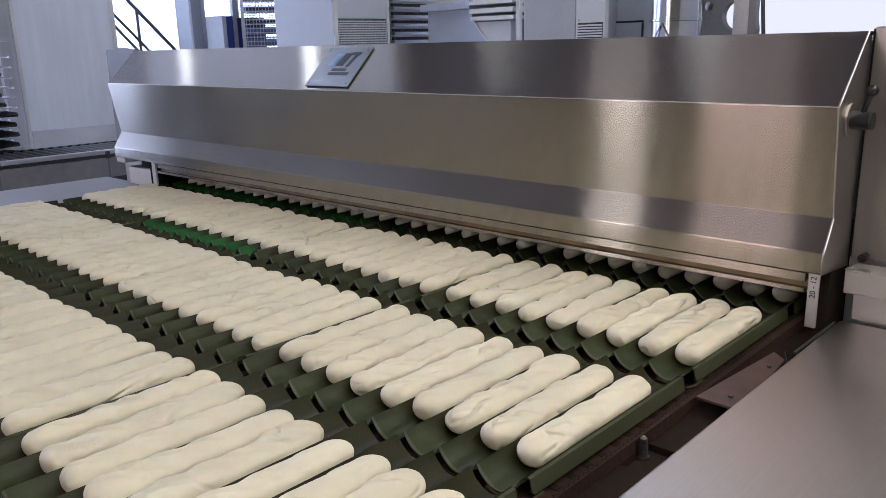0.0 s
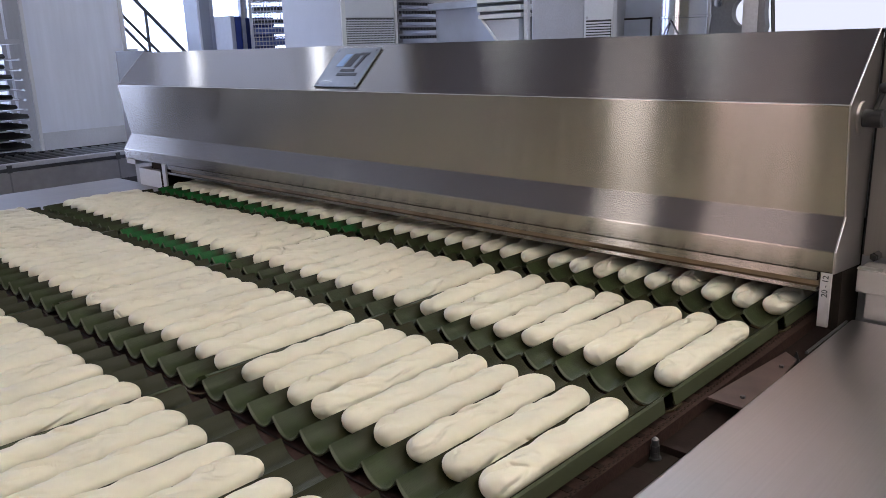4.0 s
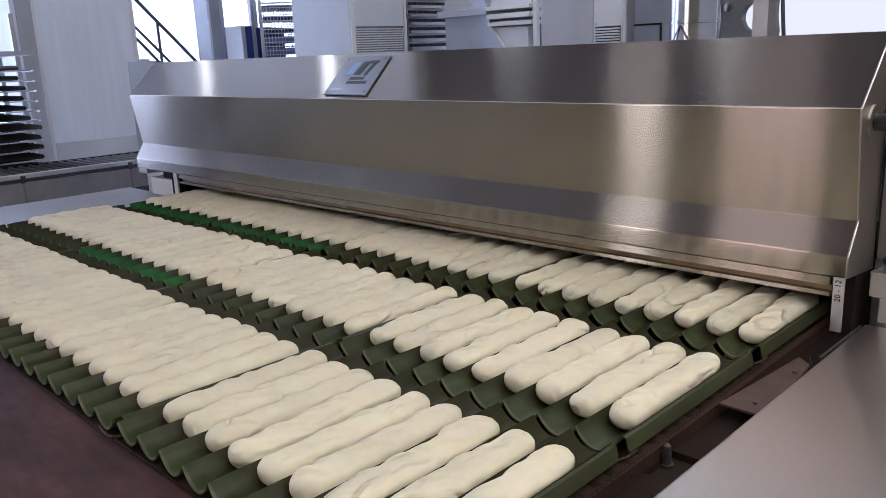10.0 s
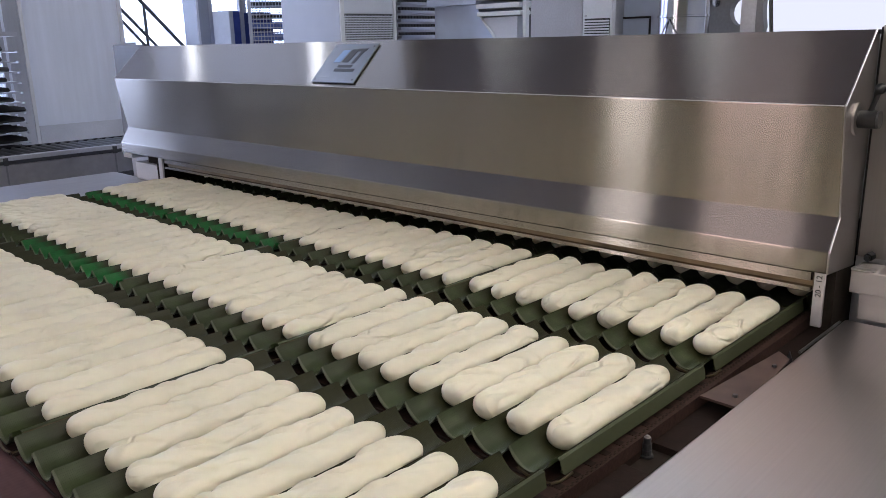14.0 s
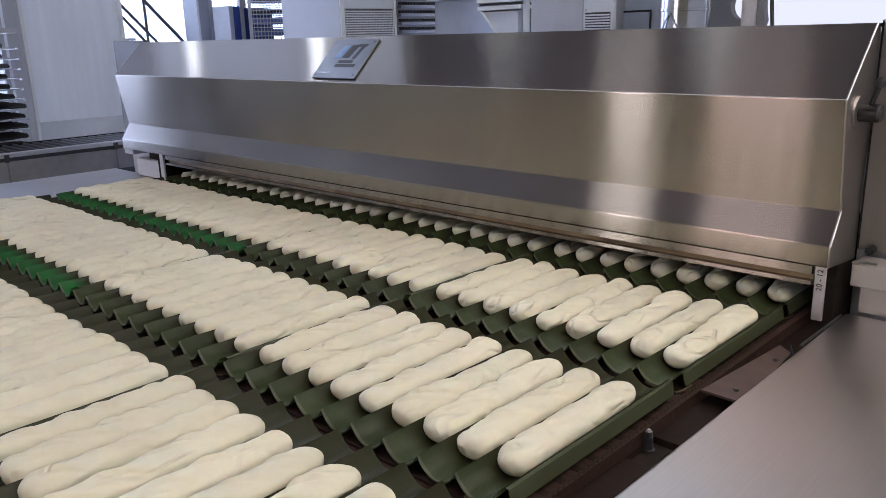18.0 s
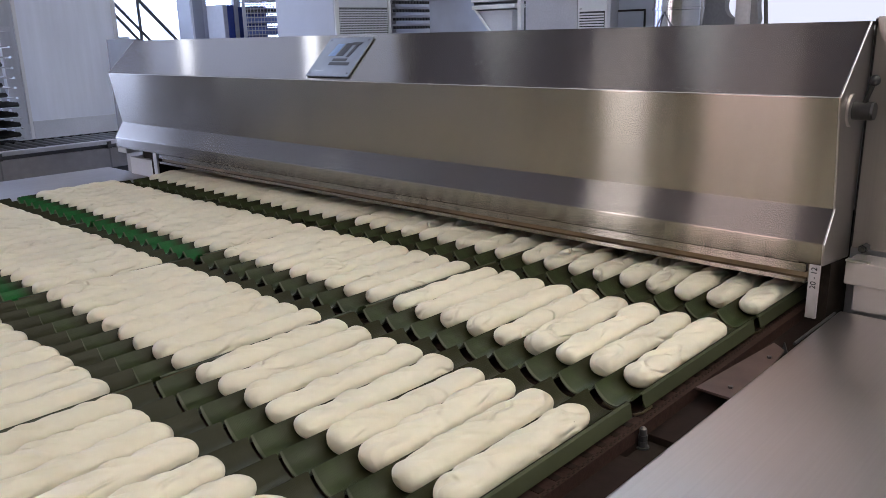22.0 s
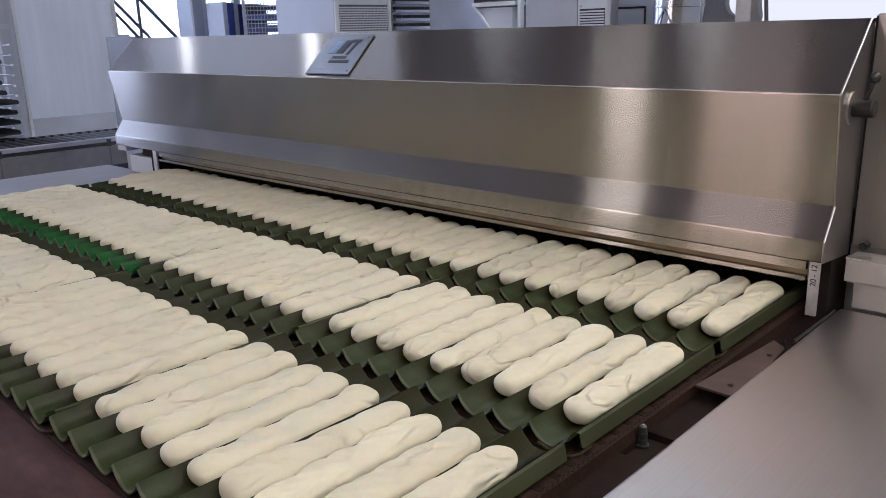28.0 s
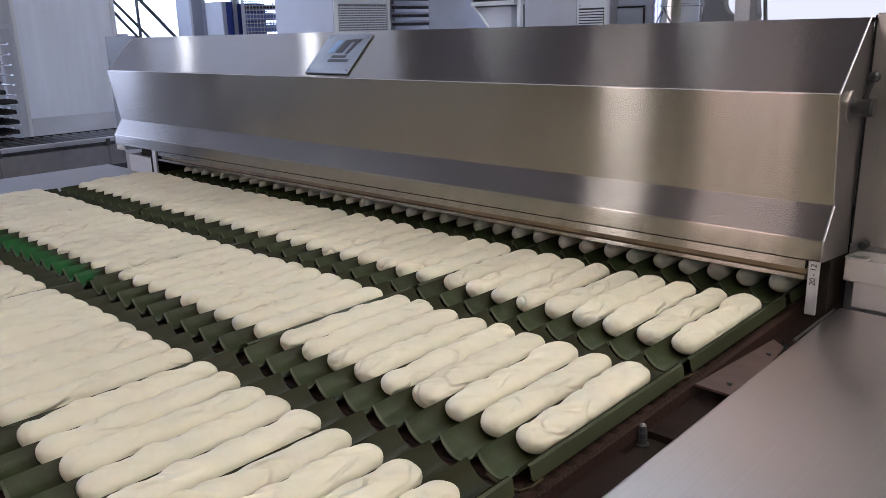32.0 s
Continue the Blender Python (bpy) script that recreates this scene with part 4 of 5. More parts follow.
def loaf_mesh(seed):
    """A proofed baguette: blunt round ends, a smooth flank, and slanting half-closed folds along one shoulder."""
    rnd = random.Random(seed)
    bm = bmesh.new()
    rings = 112
    # fine steps over the top, coarse ones below
    angles = [0.35 + 2.45 * j / 33 for j in range(34)] + [2.80 + (2 * math.pi - 2.45) * j / 11 for j in range(1, 11)]
    seg = len(angles)
    y0, y1 = 0.0025 + rnd.uniform(-0.002, 0.002), 0.299 + rnd.uniform(-0.003, 0.003)
    rx, top, low = 0.0262 + rnd.uniform(-0.0012, 0.0012), 0.0184 + rnd.uniform(-0.001, 0.001), 0.0196
    off = Vector((rnd.uniform(0, 50), rnd.uniform(0, 50), rnd.uniform(0, 50)))
    folds = []
    u = rnd.uniform(0.03, 0.16)
    while u < 0.97:
        # place, shoulder angle, notch width, depth, slant, reach
        folds.append((u, rnd.uniform(0.05, 0.8), rnd.uniform(0.011, 0.019), rnd.uniform(0.35, 1.0), rnd.uniform(0.08, 0.17), rnd.uniform(0.45, 0.9)))
        u += rnd.uniform(0.09, 0.24)
    wrinkles = [(rnd.uniform(0.08, 0.92), rnd.uniform(-0.5, 0.9), rnd.uniform(0.008, 0.012), rnd.uniform(0.05, 0.2), rnd.uniform(0.15, 0.4)) for _ in range(10)]
    grid = []
    for i in range(rings + 1):
        u = i / rings
        s = 0.5 - 0.5 * math.cos(math.pi * u)
        y = y0 + (y1 - y0) * (0.5 * s + 0.5 * u)
        v = (y - y0) / (y1 - y0)
        d, cap = (y - y0, 0.025) if y - y0 < y1 - y else (y1 - y, 0.034)
        k = 1.0 if d >= cap else max(1 - (1 - d / cap) ** 2.5, 0.0) ** 0.5
        k *= 1 + 0.17 * noise.noise(Vector((y * 19, 0, 0)) + off) - 0.035 * (2 * v - 1) ** 2
        sway = 0.0022 * noise.noise(Vector((0, y * 9, 7)) + off)
        if i in (0, rings):
            grid.append([bm.verts.new((sway, y, 0.0))])
            continue
        ring = []
        for j in range(seg):
            a = angles[j]
            c, sn = math.cos(a), math.sin(a)
            p = Vector((c * 0.029, y, sn * 0.025))
            r = k * (1 + 0.09 * noise.noise(Vector((p.x * 26, p.y * 18, p.z * 26)) + off) + 0.035 * noise.noise(Vector((p.x * 60, p.y * 42, p.z * 60)) + off))
            t = a - math.pi / 2 if a < 1.5 * math.pi else a - 2.5 * math.pi      # angle from the top
            for fu, fa, fw, deep, tilt, wide in folds:
                slant = v - fu + tilt * (t - fa) + 0.012 * noise.noise(Vector((t * 2, fu * 40, 2)) + off)
                if abs(slant) > 0.17:
                    continue
                reach = k * deep * math.exp(-((t - fa) / wide) ** 2)
                r -= 0.35 * reach * math.exp(-(slant / fw) ** 2)
                # the dough swells on the side that overlaps and falls off slowly
                r += 0.20 * reach * (math.exp(-((slant - 2.0 * fw) / (1.4 * fw)) ** 2) + 0.7 * math.exp(-((slant - 0.055) / 0.04) ** 2))
            for fu, fa, fw, tilt, wide in wrinkles:
                slant = v - fu + tilt * (t - fa)
                if abs(slant) < 0.03:
                    r -= 0.06 * k * math.exp(-(slant / fw) ** 2) * math.exp(-((t - fa) / wide) ** 2)
            # squarish shoulders, flat under
            q = (abs(c) ** 2.06 + abs(sn) ** 2.06) ** (-1 / 2.06)
            ring.append(bm.verts.new((c * q * rx * r + sway, y, sn * q * (top if sn > 0 else low) * r)))
        grid.append(ring)
    for j in range(seg):
        bm.faces.new((grid[0][0], grid[1][(j + 1) % seg], grid[1][j]))
        bm.faces.new((grid[-1][0], grid[-2][j], grid[-2][(j + 1) % seg]))
    for a, b in zip(grid[1:-1], grid[2:-1]):
        for j in range(seg):
            bm.faces.new((a[j], a[(j + 1) % seg], b[(j + 1) % seg], b[j]))
    for _ in range(2):
        bmesh.ops.smooth_vert(bm, verts=bm.verts, factor=0.5, use_axis_x=True, use_axis_y=True, use_axis_z=True)
    return bm


olive_tray = baking_tray(OLIVE, "worn olive-coated baguette tray with nine channels")
green_tray = baking_tray(GREEN, "bright green coated baguette tray with nine channels")
LOAVES = []
for v in range(14):
    LOAVES.append(part("baguette", loaf_mesh(100 + v), DOUGH, None, "", True))

GREEN_PLACES = {(1, 2), (0, 2), (0, 3)}
moving = []      # thing, row, x, y from the row's tips, z, turn
used = {}
rnd = random.Random(5)
for r in (-2, -1, 0, 1, 2, 3):
    for n in range(4):
        x = -0.24 - 0.6 * n
        base = green_tray if (r, n) in GREEN_PLACES else olive_tray
        tray = base if base not in used else copy_thing(base, pose(x, 0, Z_BELT))
        used[base] = True
        jy = rnd.uniform(-0.001, 0.001)
        moving.append((tray, r, x, jy, Z_BELT + 0.0005, rnd.uniform(-0.08, 0.08)))
        for k in range(9):
            src = LOAVES[rnd.randrange(len(LOAVES))]
            if src not in used:
                loaf, used[src] = src, True
            else:
                loaf = src.copy()
                scene.collection.objects.link(loaf)
            tagged(loaf, "raw proofed pale baguette dough lying in a tray channel", "dough loaf", "dough loaves on the trays")
            moving.append((loaf, r, x + (4 - k) * PITCH + rnd.uniform(-0.0006, 0.0006), jy + rnd.uniform(-0.002, 0.002), 0.9997, rnd.uniform(-0.7, 0.7)))


# ---------------------------------------------------------------- the hall behind
def roller_conveyor():
    conv = thing("side_conveyor", "grey steel roller conveyor along the far side", "conveyor", -4.2, 0.0, 0.0)
    part("top_rail", boxed(0.258, 0.300, -3.0, 4.5, 0.951, 0.974, 0.003), GREY_METAL, conv, "pale worn top rail")
    # dark metal draws the dark of the groove and of the gap below the beam
    part("groove", boxed(0.262, 0.282, -3.0, 4.5, 0.930, 0.9505), DARK_METAL, conv, "dark open groove")
    part("side_beam", boxed(0.276, 0.300, -3.0, 4.5, 0.818, 0.9295, 0.003), BEAM, conv)
    part("foot_strip", boxed(0.262, 0.290, -3.0, 4.5, 0.78, 0.8175), DARK_METAL, conv, "dark strip drawn for the gap under the beam")
    part("side_beam", boxed(-0.300, -0.272, -3.0, 4.5, 0.87, 0.9355, 0.003), GREY_METAL, conv)
    part("guard_strip", boxed(-0.306, -0.268, -3.0, 4.5, 0.936, 0.957, 0.002), RUBBER, conv, "black guard strip")
    part("bed", boxed(-0.268, 0.257, -3.0, 4.5, 0.895, 0.92), NEAR_BLACK, conv, "dark tray under the rollers")
    first = None
    for i in range(133):
        y = -2.95 + i * 0.056
        if first is None:
            first = part("roller", rodded((-0.262, 0, 0), (0.252, 0, 0), 0.017, 10), TRAY_DARK, conv, "", True)
            first.matrix_basis = pose(0, y, 0.9425)
        else:
            share("roller", first.data, conv, 0, y, 0.9425)
    for y in (-0.95, -0.36, 0.24, 0.82, 1.42):
        b = bmesh.new()
        box(b, 0.3005, 0.306, y - 0.012, y + 0.012, 0.928, 0.968)
        rod(b, (0.306, y, 0.958), (0.313, y, 0.958), 0.008, 8)
        part("bracket", b, DARK_METAL, conv)
        part("seam", boxed(0.3004, 0.3016, y - 0.004, y + 0.004, 0.820, 0.9275), CAST, conv)
    for y in (-2.5, -0.6, 1.4, 3.6):
        for x in (-0.26, 0.24):
            part("leg", boxed(x - 0.025, x + 0.025, y - 0.025, y + 0.025, 0.0, 0.779 if x > 0 else 0.869), GREY_METAL, conv)


roller_conveyor()


def tray_trolley(x, y, rz, levels, top, label, loaded=True):
    """A wheeled rack of rails with corrugated trays pushed in."""
    t = thing("tray_trolley", label, "rack trolley", x, y, 0.0, rz, "rack trolleys")
    w, d = 0.32, 0.42
    for sx in (-1, 1):
        for sy in (-1, 1):
            part("upright", boxed(sx * w - 0.014, sx * w + 0.014, sy * d - 0.014, sy * d + 0.014, 0.12, top), MESH_WIRE, t)
            part("castor", rodded((sx * w - 0.015, sy * d, 0.06), (sx * w + 0.015, sy * d, 0.06), 0.06, 14), BLACK, t, "", True)
    for sy in (-1, 1):
        part("top_rail", boxed(-w + 0.0145, w - 0.0145, sy * d - 0.012, sy * d + 0.012, top - 0.028, top), MESH_WIRE, t)
    for sx in (-1, 1):
        part("top_rail", boxed(sx * w - 0.012, sx * w + 0.012, -d + 0.0145, d - 0.0145, top - 0.028, top), MESH_WIRE, t)
    step = (top - 0.30) / levels
    rail_mesh = tray_mesh = None
    for i in range(levels):
        z = 0.24 + i * step
        for sx in (-1, 1):
            if rail_mesh is None:
                rail_mesh = part("shelf_rail", boxed(-0.010, 0.010, -d + 0.016, d - 0.016, 0, 0.008), MESH_WIRE, t).data
                t.children[-1].matrix_basis = pose(sx * (w - 0.03), 0, z)
            else:
                share("shelf_rail", rail_mesh, t, sx * (w - 0.03), 0, z)
        for sy in (-1, 1):
            part("cross_rail", boxed(-w + 0.0145, w - 0.0145, sy * d - 0.006, sy * d + 0.006, z - 0.004, z + 0.006), MESH_WIRE, t)
        if loaded:
            if tray_mesh is None:
                bm = bmesh.new()
                m = 20
                pts = [(-0.27 + 0.54 * j / m, 0.028 if j % 2 else 0.012) for j in range(m + 1)]
                outline = pts + [(0.25, 0.0), (-0.25, 0.0)]
                prism(outline, -0.38, 0.37, bm, "y")
                ob = part("rack_tray", bm, TRAY_DARK, t, "dark corrugated tray")
                ob.matrix_basis = pose(0, -0.03, z + 0.0085)
                tray_mesh = ob.data
            else:
                share("rack_tray", tray_mesh, t, 0, rnd.uniform(-0.04, 0.0) + (0.08 if z < 1.15 else 0.0), z + 0.0085)["label"] = "dark corrugated tray"
    return t


tray_trolley(-5.15, 0.285, 0, 21, 1.62, "galvanised rack trolley loaded with dark corrugated trays")


def clad_column():
    col = thing("clad_column", "broad column clad in pale steel sheet", "column", -6.4, 1.55, 0.0)
    part("shaft", boxed(0.02, 0.394, -0.55, 0.395, 0.0, HALL[4]), CLADDING, col)
    part("joint_strip", boxed(0.394, 0.40, -0.515, -0.408, 0.0, HALL[4] - 0.01), STRIP, col, "dark smudged joint strip")
    part("corner_strip", boxed(0.394, 0.405, -0.404, -0.378, 0.0, HALL[4] - 0.01), PALE_PAINT, col, "pale corner strip")
    part("corner_strip", boxed(0.394, 0.405, 0.36, 0.395, 0.0, HALL[4] - 0.01), PALE_PAINT, col, "pale corner strip")
    part("base_plate", boxed(0.3945, 0.402, -0.374, 0.355, 0.0, 0.93), BASE_SHEET, col, "darker base sheet")
    beam = thing("steel_column", "square grey steel column", "column", -8.2, 3.73, 0.0)
    part("shaft", boxed(-0.1, 0.2, 0.04, 0.25, 0.0, HALL[4]), COLUMN_STEEL, beam)
    part("edge_strip", boxed(0.2005, 0.208, 0.042, 0.068, 0.0, HALL[4] - 0.01), PALE_PAINT, beam, "pale edge strip")
    part("cover", boxed(0.2005, 0.2055, 0.20, 0.248, 0.0, HALL[4] - 0.01), GREY_PAINT, beam, "grey cover strip")
    part("hook", rodded((0.21, 0.27, 1.5), (0.21, 0.27, 1.68), 0.012, 8), BLACK, beam)


clad_column()


def stair_rail():
    st = thing("stair_railing", "dark grey tube railing of a steel staircase", "stair railing", -9.0, 3.4, 0.0)
    oy = -3.4

    def tube(name, a, b, r):
        part(name, rodded((0, a[0] + oy, a[1]), (0, b[0] + oy, b[1]), r, 10), DARK_METAL, st, "", True)

    tube("handrail", (3.0, 2.70), (4.20, 1.42), 0.024)
    tube("mid_rail", (3.0, 2.33), (4.35, 0.88), 0.020)
    tube("mid_rail", (3.0, 2.21), (4.35, 0.69), 0.020)
    for y, z0, z1 in ((3.655, 0.4, 2.02), (4.19, 0.0, 1.44), (3.12, 0.8, 2.58)):
        tube("baluster", (y, z0), (y - 0.012, z1), 0.020)
    s = bmesh.new()
    prism([(3.0 + oy, 1.93), (4.5 + oy, 0.32), (4.5 + oy, 0.14), (3.0 + oy, 1.75)], -0.03, 0.03, s, "x")
    part("stringer", s, GREY_METAL, st)
    for i in range(8):
        y, z = 3.1 + i * 0.17, 1.72 - i * 0.182
        part("tread", boxed(-0.85, -0.031, y + oy, y + oy + 0.24, z, z + 0.03), GREY_METAL, st)
    part("far_stringer", prism([(3.0 + oy, 1.93), (4.5 + oy, 0.32), (4.5 + oy, 0.0), (3.0 + oy, 1.6)], -0.90, -0.851), GREY_METAL, st)
    part("landing_leg", boxed(-0.90, -0.84, 3.0 + oy, 3.06 + oy, 0.0, 1.60), GREY_METAL, st)


stair_rail()


def mesh_trolley(x, y, rz, label):
    t = thing("mesh_trolley", label, "mesh trolley", x, y, 0.0, rz, "mesh trolleys")
    w, d, top = 0.40, 0.30, 2.25
    for sx in (-1, 1):
        for sy in (-1, 1):
            part("upright", boxed(sx * w - 0.018, sx * w + 0.018, sy * d - 0.018, sy * d + 0.018, 0.10, top), MESH_WIRE, t)
            part("castor", rodded((sx * w, sy * d - 0.015, 0.05), (sx * w, sy * d + 0.015, 0.05), 0.05, 12), BLACK, t, "", True)
    for sy in (-1, 1):
        wires = bmesh.new()
        for i in range(44):
            z = 0.2 + i * 0.0465
            box(wires, -w + 0.019, w - 0.019, sy * d - 0.005, sy * d + 0.005, z - 0.005, z + 0.005)
        for i in range(1, 22):
            xx = -w + 2 * w * i / 22
            box(wires, xx - 0.0035, xx + 0.0035, sy * d - 0.0095, sy * d - 0.0055, 0.2, 2.2)
        part("mesh_side", wires, MESH_WIRE, t, "wire mesh side")
    brace = bmesh.new()
    rod(brace, (-w * 0.3, -d - 0.02, 1.2), (w * 0.6, -d - 0.02, 2.2), 0.02, 8)
    part("brace", brace, MESH_WIRE, t, "slanting brace")
    for i in range(15):
        z = 0.3 + i * 0.125
        part("load_sheet", boxed(-w + 0.03, w - 0.03, -d + 0.03, d - 0.03, z, z + (0.075 if z < 1.8 else 0.04)), BLUE_LOAD if z < 1.8 else TRAY_DARK, t, "blue crate on a shelf" if z < 1.8 else "dark load on a shelf")
    return t


mesh_trolley(-7.35, 4.50, 62, "wire mesh trolley with dark loads")


def blue_cart():
    c = thing("plastic_cart", "tall grey and blue plastic cart", "cart", -7.6, 3.97, 0.0)
    part("grey_side", boxed(-0.25, 0.10, -0.085, -0.03, 0.0, 1.885, 0.01), GREY_PAINT, c)
    part("blue_side", boxed(-0.25, 0.10, -0.028, 0.055, 0.0, 1.880, 0.01), BLUE, c, "deep blue panel")
    part("post", boxed(0.05, 0.105, 0.057, 0.105, 0.0, 2.4), GREY_METAL, c, "pale steel post")
    part("blue_crate", boxed(0.0, 0.09, 0.108, 0.50, 1.0, 1.86, 0.01), BLUE, c, "blue crate stack")


blue_cart()


def grille_cabinet():
    cab = thing("vented_cabinet", "pale grey machine cabinet with a vent grille", "machine cabinet", -5.39, 3.4, 0.0)
    part("body", boxed(-0.43, 0.415, 0.0, 0.66, 0.0, 2.6, 0.006), MID_PAINT, cab)
    part("corner_post", boxed(0.4155, 0.430, 0.003, 0.045, 0.0, 2.6), WHITE_PAINT, cab, "white corner post")
    part("corner_post", boxed(0.4155, 0.430, 0.63, 0.66, 0.0, 2.6), WHITE_PAINT, cab, "white corner post")
    part("door", boxed(0.4155, 0.422, 0.048, 0.627, 1.755, 2.55), PALE_PAINT, cab)
    # a near-black sheet stands for the shade between the slats
    part("grille_backing", boxed(0.4155, 0.4185, 0.05, 0.625, 1.20, 1.75), DARK_PRINT_GAP, cab, "near-black sheet for the shaded space behind the grille")
    for i in range(26):
        z = 1.212 + i * 0.0205
        part("slat", boxed(0.4190, 0.4260, 0.052, 0.623, z, z + 0.010), PALE_PAINT, cab)
    bars = bmesh.new()
    for i in range(33):
        y = 0.056 + i * 0.0175
        box(bars, 0.4262, 0.4285, y, y + 0.003, 1.205, 1.745)
    part("grille", bars, PALE_PAINT, cab)
    for y in (0.07, 0.61):
        part("screw", rodded((0.4285, y, 1.70), (0.4315, y, 1.70), 0.010, 8), GREY_METAL, cab)


grille_cabinet()


def louvre_rack():
    r = thing("louvred_rack", "steel rack stacked with perforated trays", "rack", -5.0, 4.42, 0.0)
    part("frame", boxed(-0.4, 0.0, -0.31, 0.31, 0.0, 2.5), GREY_METAL, r)
    for i in range(30):
        z = 0.25 + i * 0.0755
        part("ledge", boxed(0.0005, 0.05, -0.31, 0.31, z, z + 0.026), MESH_WIRE, r)
        lip = bmesh.new()
        for j in range(16):
            y = -0.30 + j * 0.0385
            box(lip, 0.0005, 0.030, y, y + 0.024, z + 0.030, z + 0.056)
        tagged(part("tray_edge", lip, TRAY_DARK, r, "dark perforated tray edge"), kind="stuff")


louvre_rack()


def extraction_unit():
    e = thing("extraction_unit", "sheet steel extraction hood on a white frame", "extraction hood", -4.1, 4.3, 0.0)
    body = bmesh.new()
    prism([(-0.50, 1.10), (-0.20, 1.10), (-0.20, 1.10), (0.20, 1.30), (0.03, 1.70), (0.03, 1.80), (-0.50, 1.80)][:2] + [(0.24, 1.50), (0.03, 1.71), (0.03, 1.80), (-0.50, 1.80)], -0.10, 0.5, body, "y")
    part("body", body, BLUE_GREY, e)
    part("front_box", boxed(0.06, 0.440, -0.09, 0.5, 1.0, 1.69), PALE_PAINT, e)
    slant = bmesh.new()
    rod(slant, (0.045, -0.11, 1.71), (0.25, -0.11, 1.48), 0.011, 8)
    part("edge_strip", slant, WHITE_PAINT, e, "white slanting edge strip")
    part("flange", boxed(-0.56, 0.03, -0.14, 0.5, 1.801, 1.86, 0.004), BLUE_GREY, e)
    part("flange", boxed(0.031, 0.50, -0.14, 0.5, 1.76, 1.80, 0.004), WHITE_PAINT, e)
    part("flange", boxed(0.031, 0.50, -0.13, 0.5, 1.70, 1.735, 0.004), WHITE_PAINT, e)
    part("flange", boxed(0.031, 0.50, -0.145, 0.5, 1.83, 1.86, 0.004), WHITE_PAINT, e)
    part("recess", boxed(0.441, 0.50, 0.0, 0.5, 1.0, 1.755), DARK_METAL, e)
    f = bmesh.new()
    prism([(-0.52, 1.861), (0.0, 1.861), (-0.12, 2.2), (-0.40, 2.2)], -0.10, 0.45, f, "y")
    part("funnel", f, CHROME, e, "bright sheet funnel")
    f = bmesh.new()
    prism([(0.04, 1.861), (0.50, 1.861), (0.40, 2.05), (0.14, 2.05)], -0.10, 0.45, f, "y")
    part("funnel", f, PALE_PAINT, e)
    part("duct", rodded((-0.26, 0.2, 2.2), (-0.26, 0.2, HALL[4]), 0.13, 20), GREY_METAL, e, "", True)
    for y in (-0.1, 0.46):
        part("post", boxed(0.503, 0.540, y, y + 0.04, 0.0, 2.3), WHITE_PAINT, e, "white frame post")
    part("base", boxed(-0.45, 0.50, -0.05, 0.45, 0.0, 0.999), GREY_METAL, e)


extraction_unit()


def second_cabinet():
    c = thing("vented_cabinet", "grey machine cabinet with a louvred door", "machine cabinet", -2.73, 3.6, 0.0)
    part("body", boxed(-0.325, 0.115, 0.0, 0.6, 0.0, 2.4, 0.005), GREY_METAL, c)
    door = part("door", boxed(0.125, 0.355, -0.006, 0.04, 0.0, 2.4, 0.004), PALE_PAINT, c, "pale door with louvres")
    # shade between the louvres, again as a near-black sheet
    part("louvre_backing", boxed(0.142, 0.340, -0.0085, -0.0062, 1.30, 1.632), DARK_PRINT_GAP, door)
    for i in range(18):
        z = 1.305 + i * 0.0179
        part("slat", boxed(0.144, 0.338, -0.016, -0.0086, z, z + 0.0105, 0.002), PALE_PAINT, door)
    for z in (1.0, 1.65):
        part("screw", rodded((0.15, -0.006, z), (0.15, -0.012, z), 0.008, 8), GREY_METAL, door)
    m = thing("machine_box", "grey machine with a black-edged lid", "machine", -2.44, 4.1, 0.0)
    part("body", boxed(-0.15, 0.26, 0.0, 0.5, 0.0, 2.3, 0.005), BLUE_GREY, m)
    lid = part("lid", boxed(-0.149, 0.06, -0.012, -0.0005, 1.2, 1.63, 0.003), BLUE_GREY, m)
    part("lid_edge", boxed(-0.149, 0.072, -0.014, -0.001, 1.632, 1.646), BLACK, lid, "black edge strip")
    part("lid_edge", boxed(0.062, 0.072, -0.014, -0.001, 1.2, 1.63), BLACK, lid, "black edge strip")
    part("seam_strip", boxed(0.135, 0.142, -0.004, -0.0005, 0.0, 2.3), PALE_PAINT, m)


second_cabinet()


def chrome_canister():
    c = thing("steel_canister", "shiny round steel canister with a rim", "canister", -1.36, 2.62, 1.502)
    part("drum", rodded((0, 0, 0.105), (0, 0, 0.232), 0.122, 40), POLISHED, c, "", True)
    part("rim", rodded((0, 0, 0.095), (0, 0, 0.104), 0.127, 40), POLISHED, c, "bright rim", True)
    lid = part("lid", rodded((0, 0, 0.232), (0, 0, 0.252), 0.120, 40, 0.085), POLISHED, c, "domed lid", True)
    part("lid_rim", rodded((0, 0, 0.227), (0, 0, 0.233), 0.125, 40), POLISHED, lid, "", True)
    part("collar", rodded((0, 0, 0.0), (0, 0, 0.093), 0.122, 32), POLISHED, c, "", True)
    k = bmesh.new()
    for a, b in (((-0.05, -0.124, 0.015), (-0.015, -0.126, 0.085)), ((-0.015, -0.126, 0.085), (0.03, -0.124, 0.015))):
        rod(k, a, b, 0.0045, 8)
    part("clip", k, POLISHED, c, "bright clip")


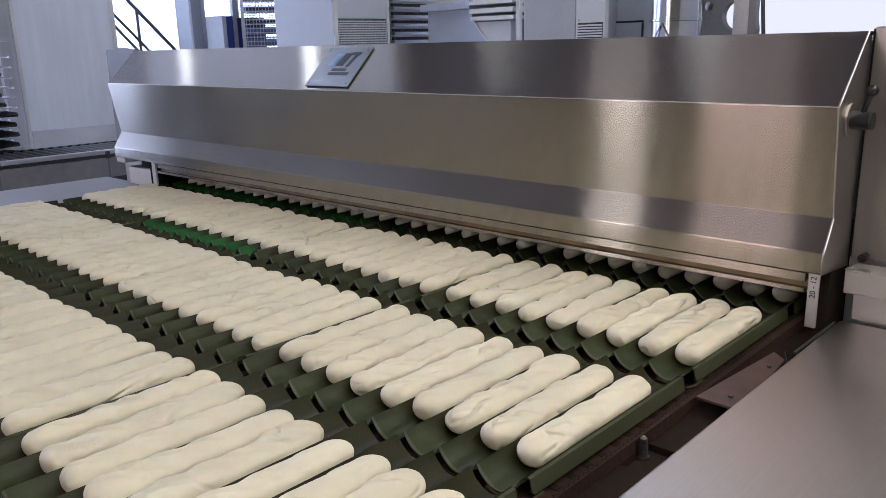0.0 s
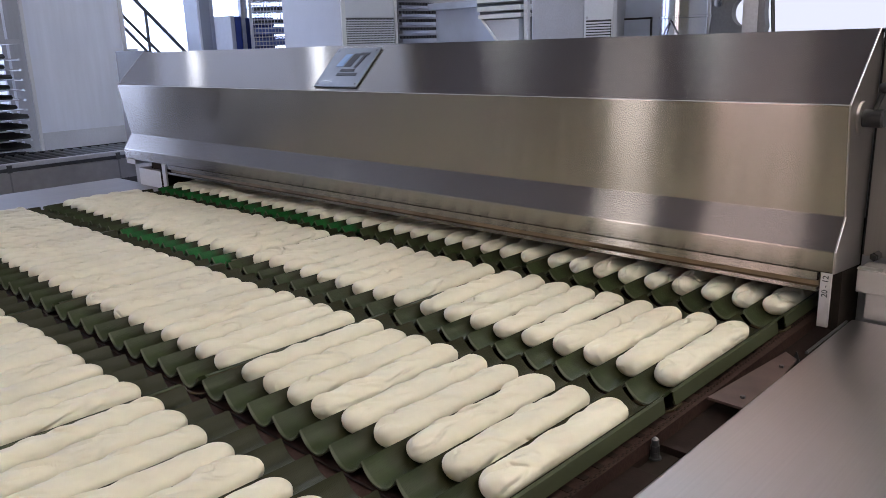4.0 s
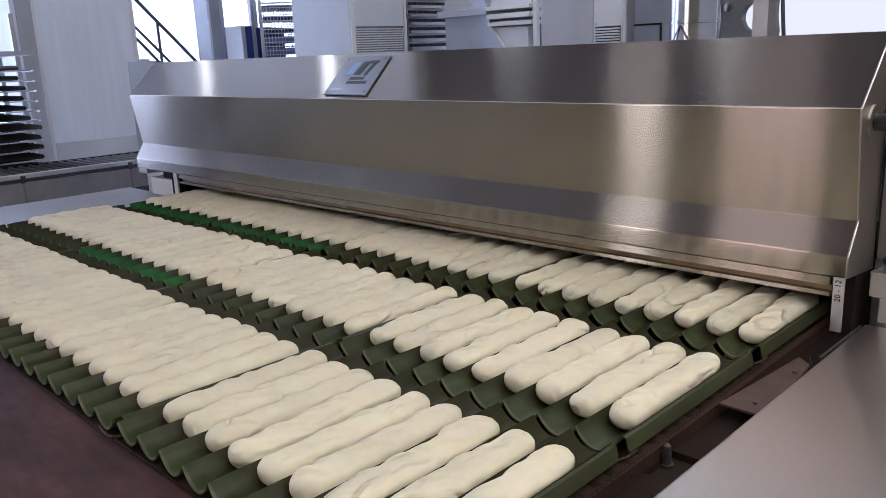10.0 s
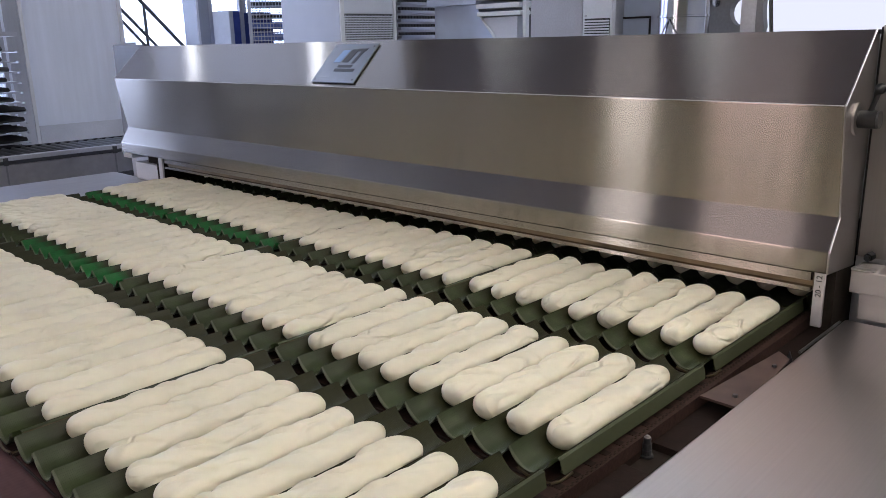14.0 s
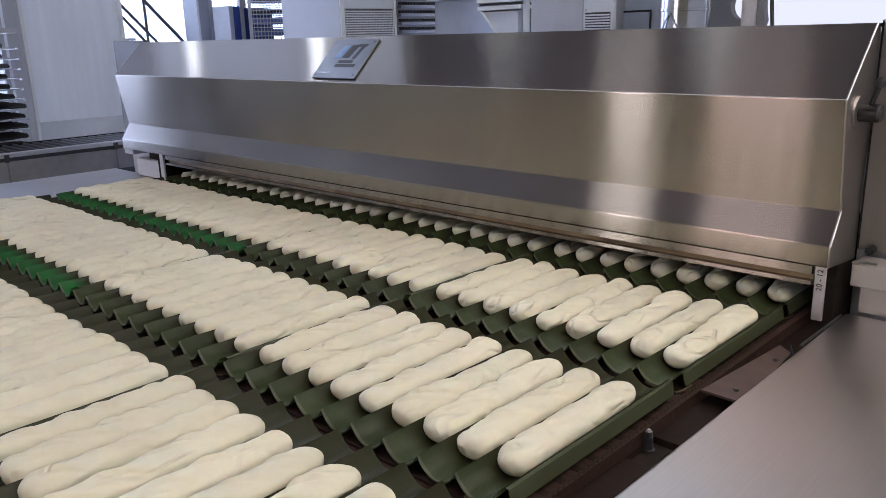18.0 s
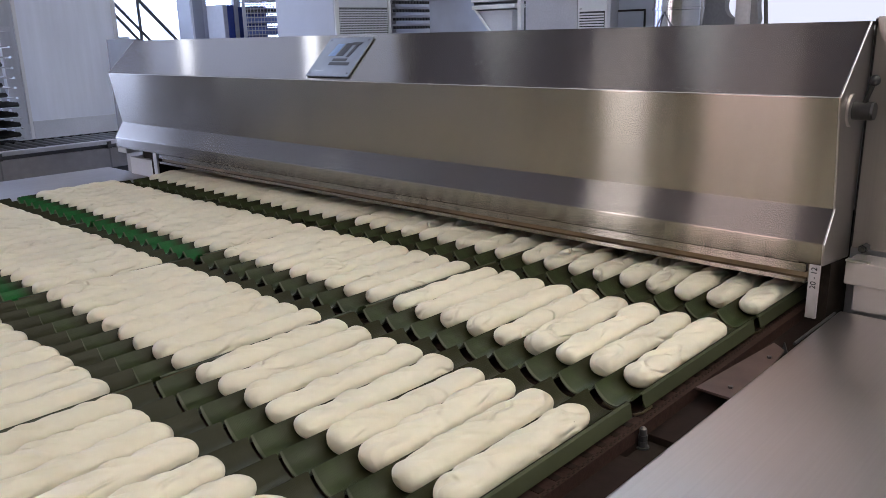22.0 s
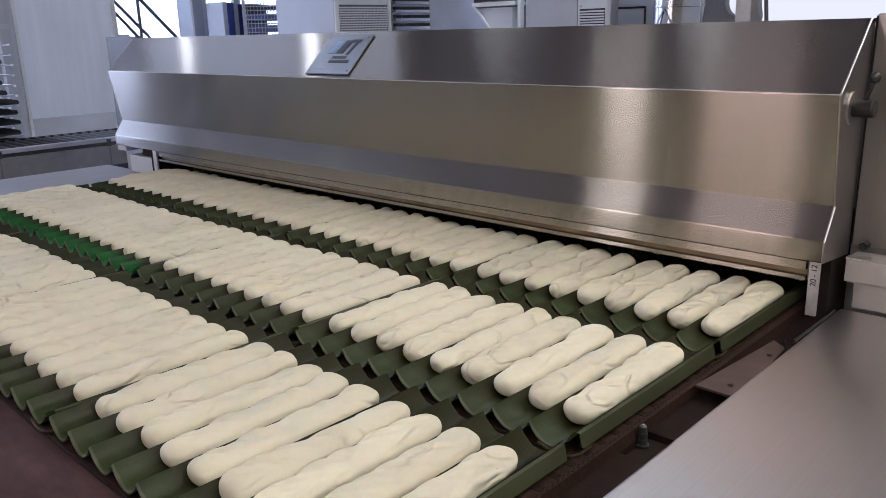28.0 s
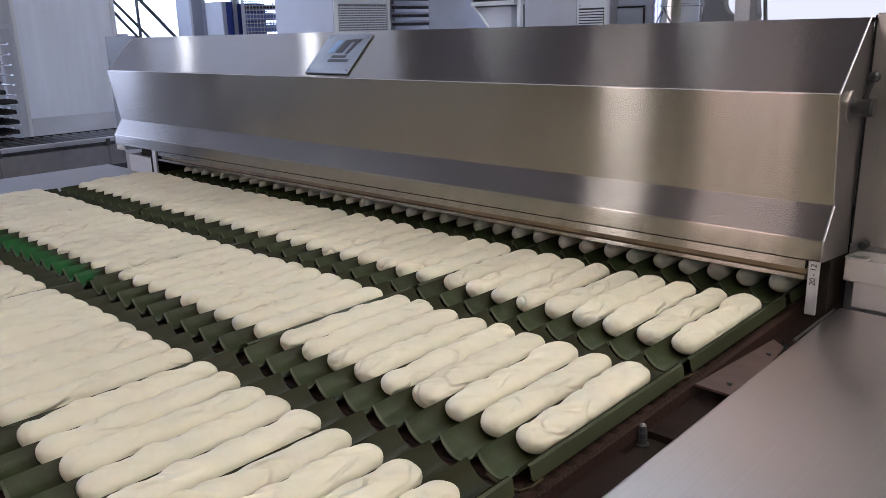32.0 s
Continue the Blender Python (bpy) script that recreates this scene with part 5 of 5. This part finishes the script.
def hole_bracket():
    b = thing("cast_bracket", "dark cast machine bracket with a round hole", "bracket", -1.18, 2.85, 1.502)
    bm = bmesh.new()
    outer = [(-0.19, 0.0), (-0.19, 0.17), (-0.15, 0.21), (-0.12, 0.40), (0.12, 0.40), (0.115, 0.10), (0.135, 0.0)]
    hole = [(0.012 + 0.062 * math.cos(a), 0.115 + 0.068 * math.sin(a)) for a in [2 * math.pi * i / 24 for i in range(24)]]
    # plate with a hole: ring of quads between the outline and the hole
    ring = []
    for hx, hz in hole:
        d = Vector((hx - 0.012, hz - 0.115)).normalized()
        best = 9.0
        for (ax, az), (cx, cz) in zip(outer, outer[1:] + outer[:1]):
            ex, ez = cx - ax, cz - az
            det = d.x * -ez + ex * d.y
            if abs(det) < 1e-9:
                continue
            px, pz = ax - 0.012, az - 0.115
            t = (px * -ez + ex * pz) / det
            s = (d.x * pz - d.y * px) / det
            if t > 0 and -1e-6 <= s <= 1 + 1e-6:
                best = min(best, t)
        ring.append((0.012 + d.x * best, 0.115 + d.y * best))
    layers = []
    for y in (0.0, 0.05):
        layers.append(([bm.verts.new((x, y, z)) for x, z in hole], [bm.verts.new((x, y, z)) for x, z in ring]))
    n = len(hole)
    for h, o in layers:
        for i in range(n):
            bm.faces.new((h[i], h[(i + 1) % n], o[(i + 1) % n], o[i]))
    for idx in (0, 1):
        for i in range(n):
            a, c = layers[0][idx], layers[1][idx]
            bm.faces.new((a[i], a[(i + 1) % n], c[(i + 1) % n], c[i]))
    part("plate", bm, CAST, b)
    part("pale_side", boxed(0.010, 0.085, -0.006, -0.001, 0.0, 0.40), GREY_METAL, b, "paler steel side")
    part("edge_rib", rodded((0.155, 0.03, 0.0), (0.120, 0.03, 0.38), 0.010, 8), DARK_METAL, b, "", True)
    part("bolt_cap", rodded((-0.115, 0.0, 0.165), (-0.115, -0.02, 0.165), 0.022, 12), CHROME, b, "bright bolt cap", True)
    part("bolt_cap", rodded((-0.165, 0.0, 0.165), (-0.165, -0.02, 0.165), 0.018, 12), CHROME, b, "bright bolt cap", True)


chrome_canister()
hole_bracket()


# ---------------------------------------------------------------- what moves
# how far a row has run ahead of the slow belt after the discharge belt takes it
PULL = [(0.0, 0.0), (0.3, 0.022), (0.5, 0.042), (0.7, 0.065), (0.9, 0.090), (1.1, 0.120), (1.4, 0.200), (1.7, 0.31), (2.1, 0.49), (2.6, 0.74), (3.2, 1.00), (3.8, 1.12)]


def row_path(r, lead=0.0):
    """Times and places of a row's loaf tips."""
    y0 = (1 - r) * ROW + {1: 0.002, 2: -0.010, 3: -0.014}.get(r, 0.013)      # a wider gap follows row 1
    pace = {2: 0.0256, 3: 0.0278}.get(r, SPEED)
    taken = {3: 5.42, 2: 21.93}.get(r)
    if taken is None:
        return [(t, y0 - pace * t) for t in (0, 8, 16, 24, 32)]
    reach = {3: 1.55, 2: 1.18}[r] / PULL[-1][1]
    way = [(t, y0 - pace * t) for t in (0, taken * 0.5, taken - lead - 0.3)]
    y1 = y0 - pace * taken
    slip = {3: 0.225}.get(r, 0.0)       # the first row to go is taken more slowly
    for dt, far in PULL:
        late = min(max((dt - 0.35) / 0.75, 0.0), 1.0)
        stretch = 1.0 if far < 0.3 else 1 + (reach - 1) * (far - 0.3) / (PULL[-1][1] - 0.3)
        way.append((taken - lead + dt + slip * late * late * (3 - 2 * late), y1 + pace * lead - far * stretch))
    way.append((taken + 4.6, way[-1][1] - 0.01))
    way.append((32.0, way[-1][1]))
    return way


def motions():
    for ob, r, x, dy, z, turn in moving:
        walk(ob, [(t, pose(x, y + dy, z, 0, 0, turn)) for t, y in row_path(r, 0.12 if x > -0.55 else 0.0)])


motions()
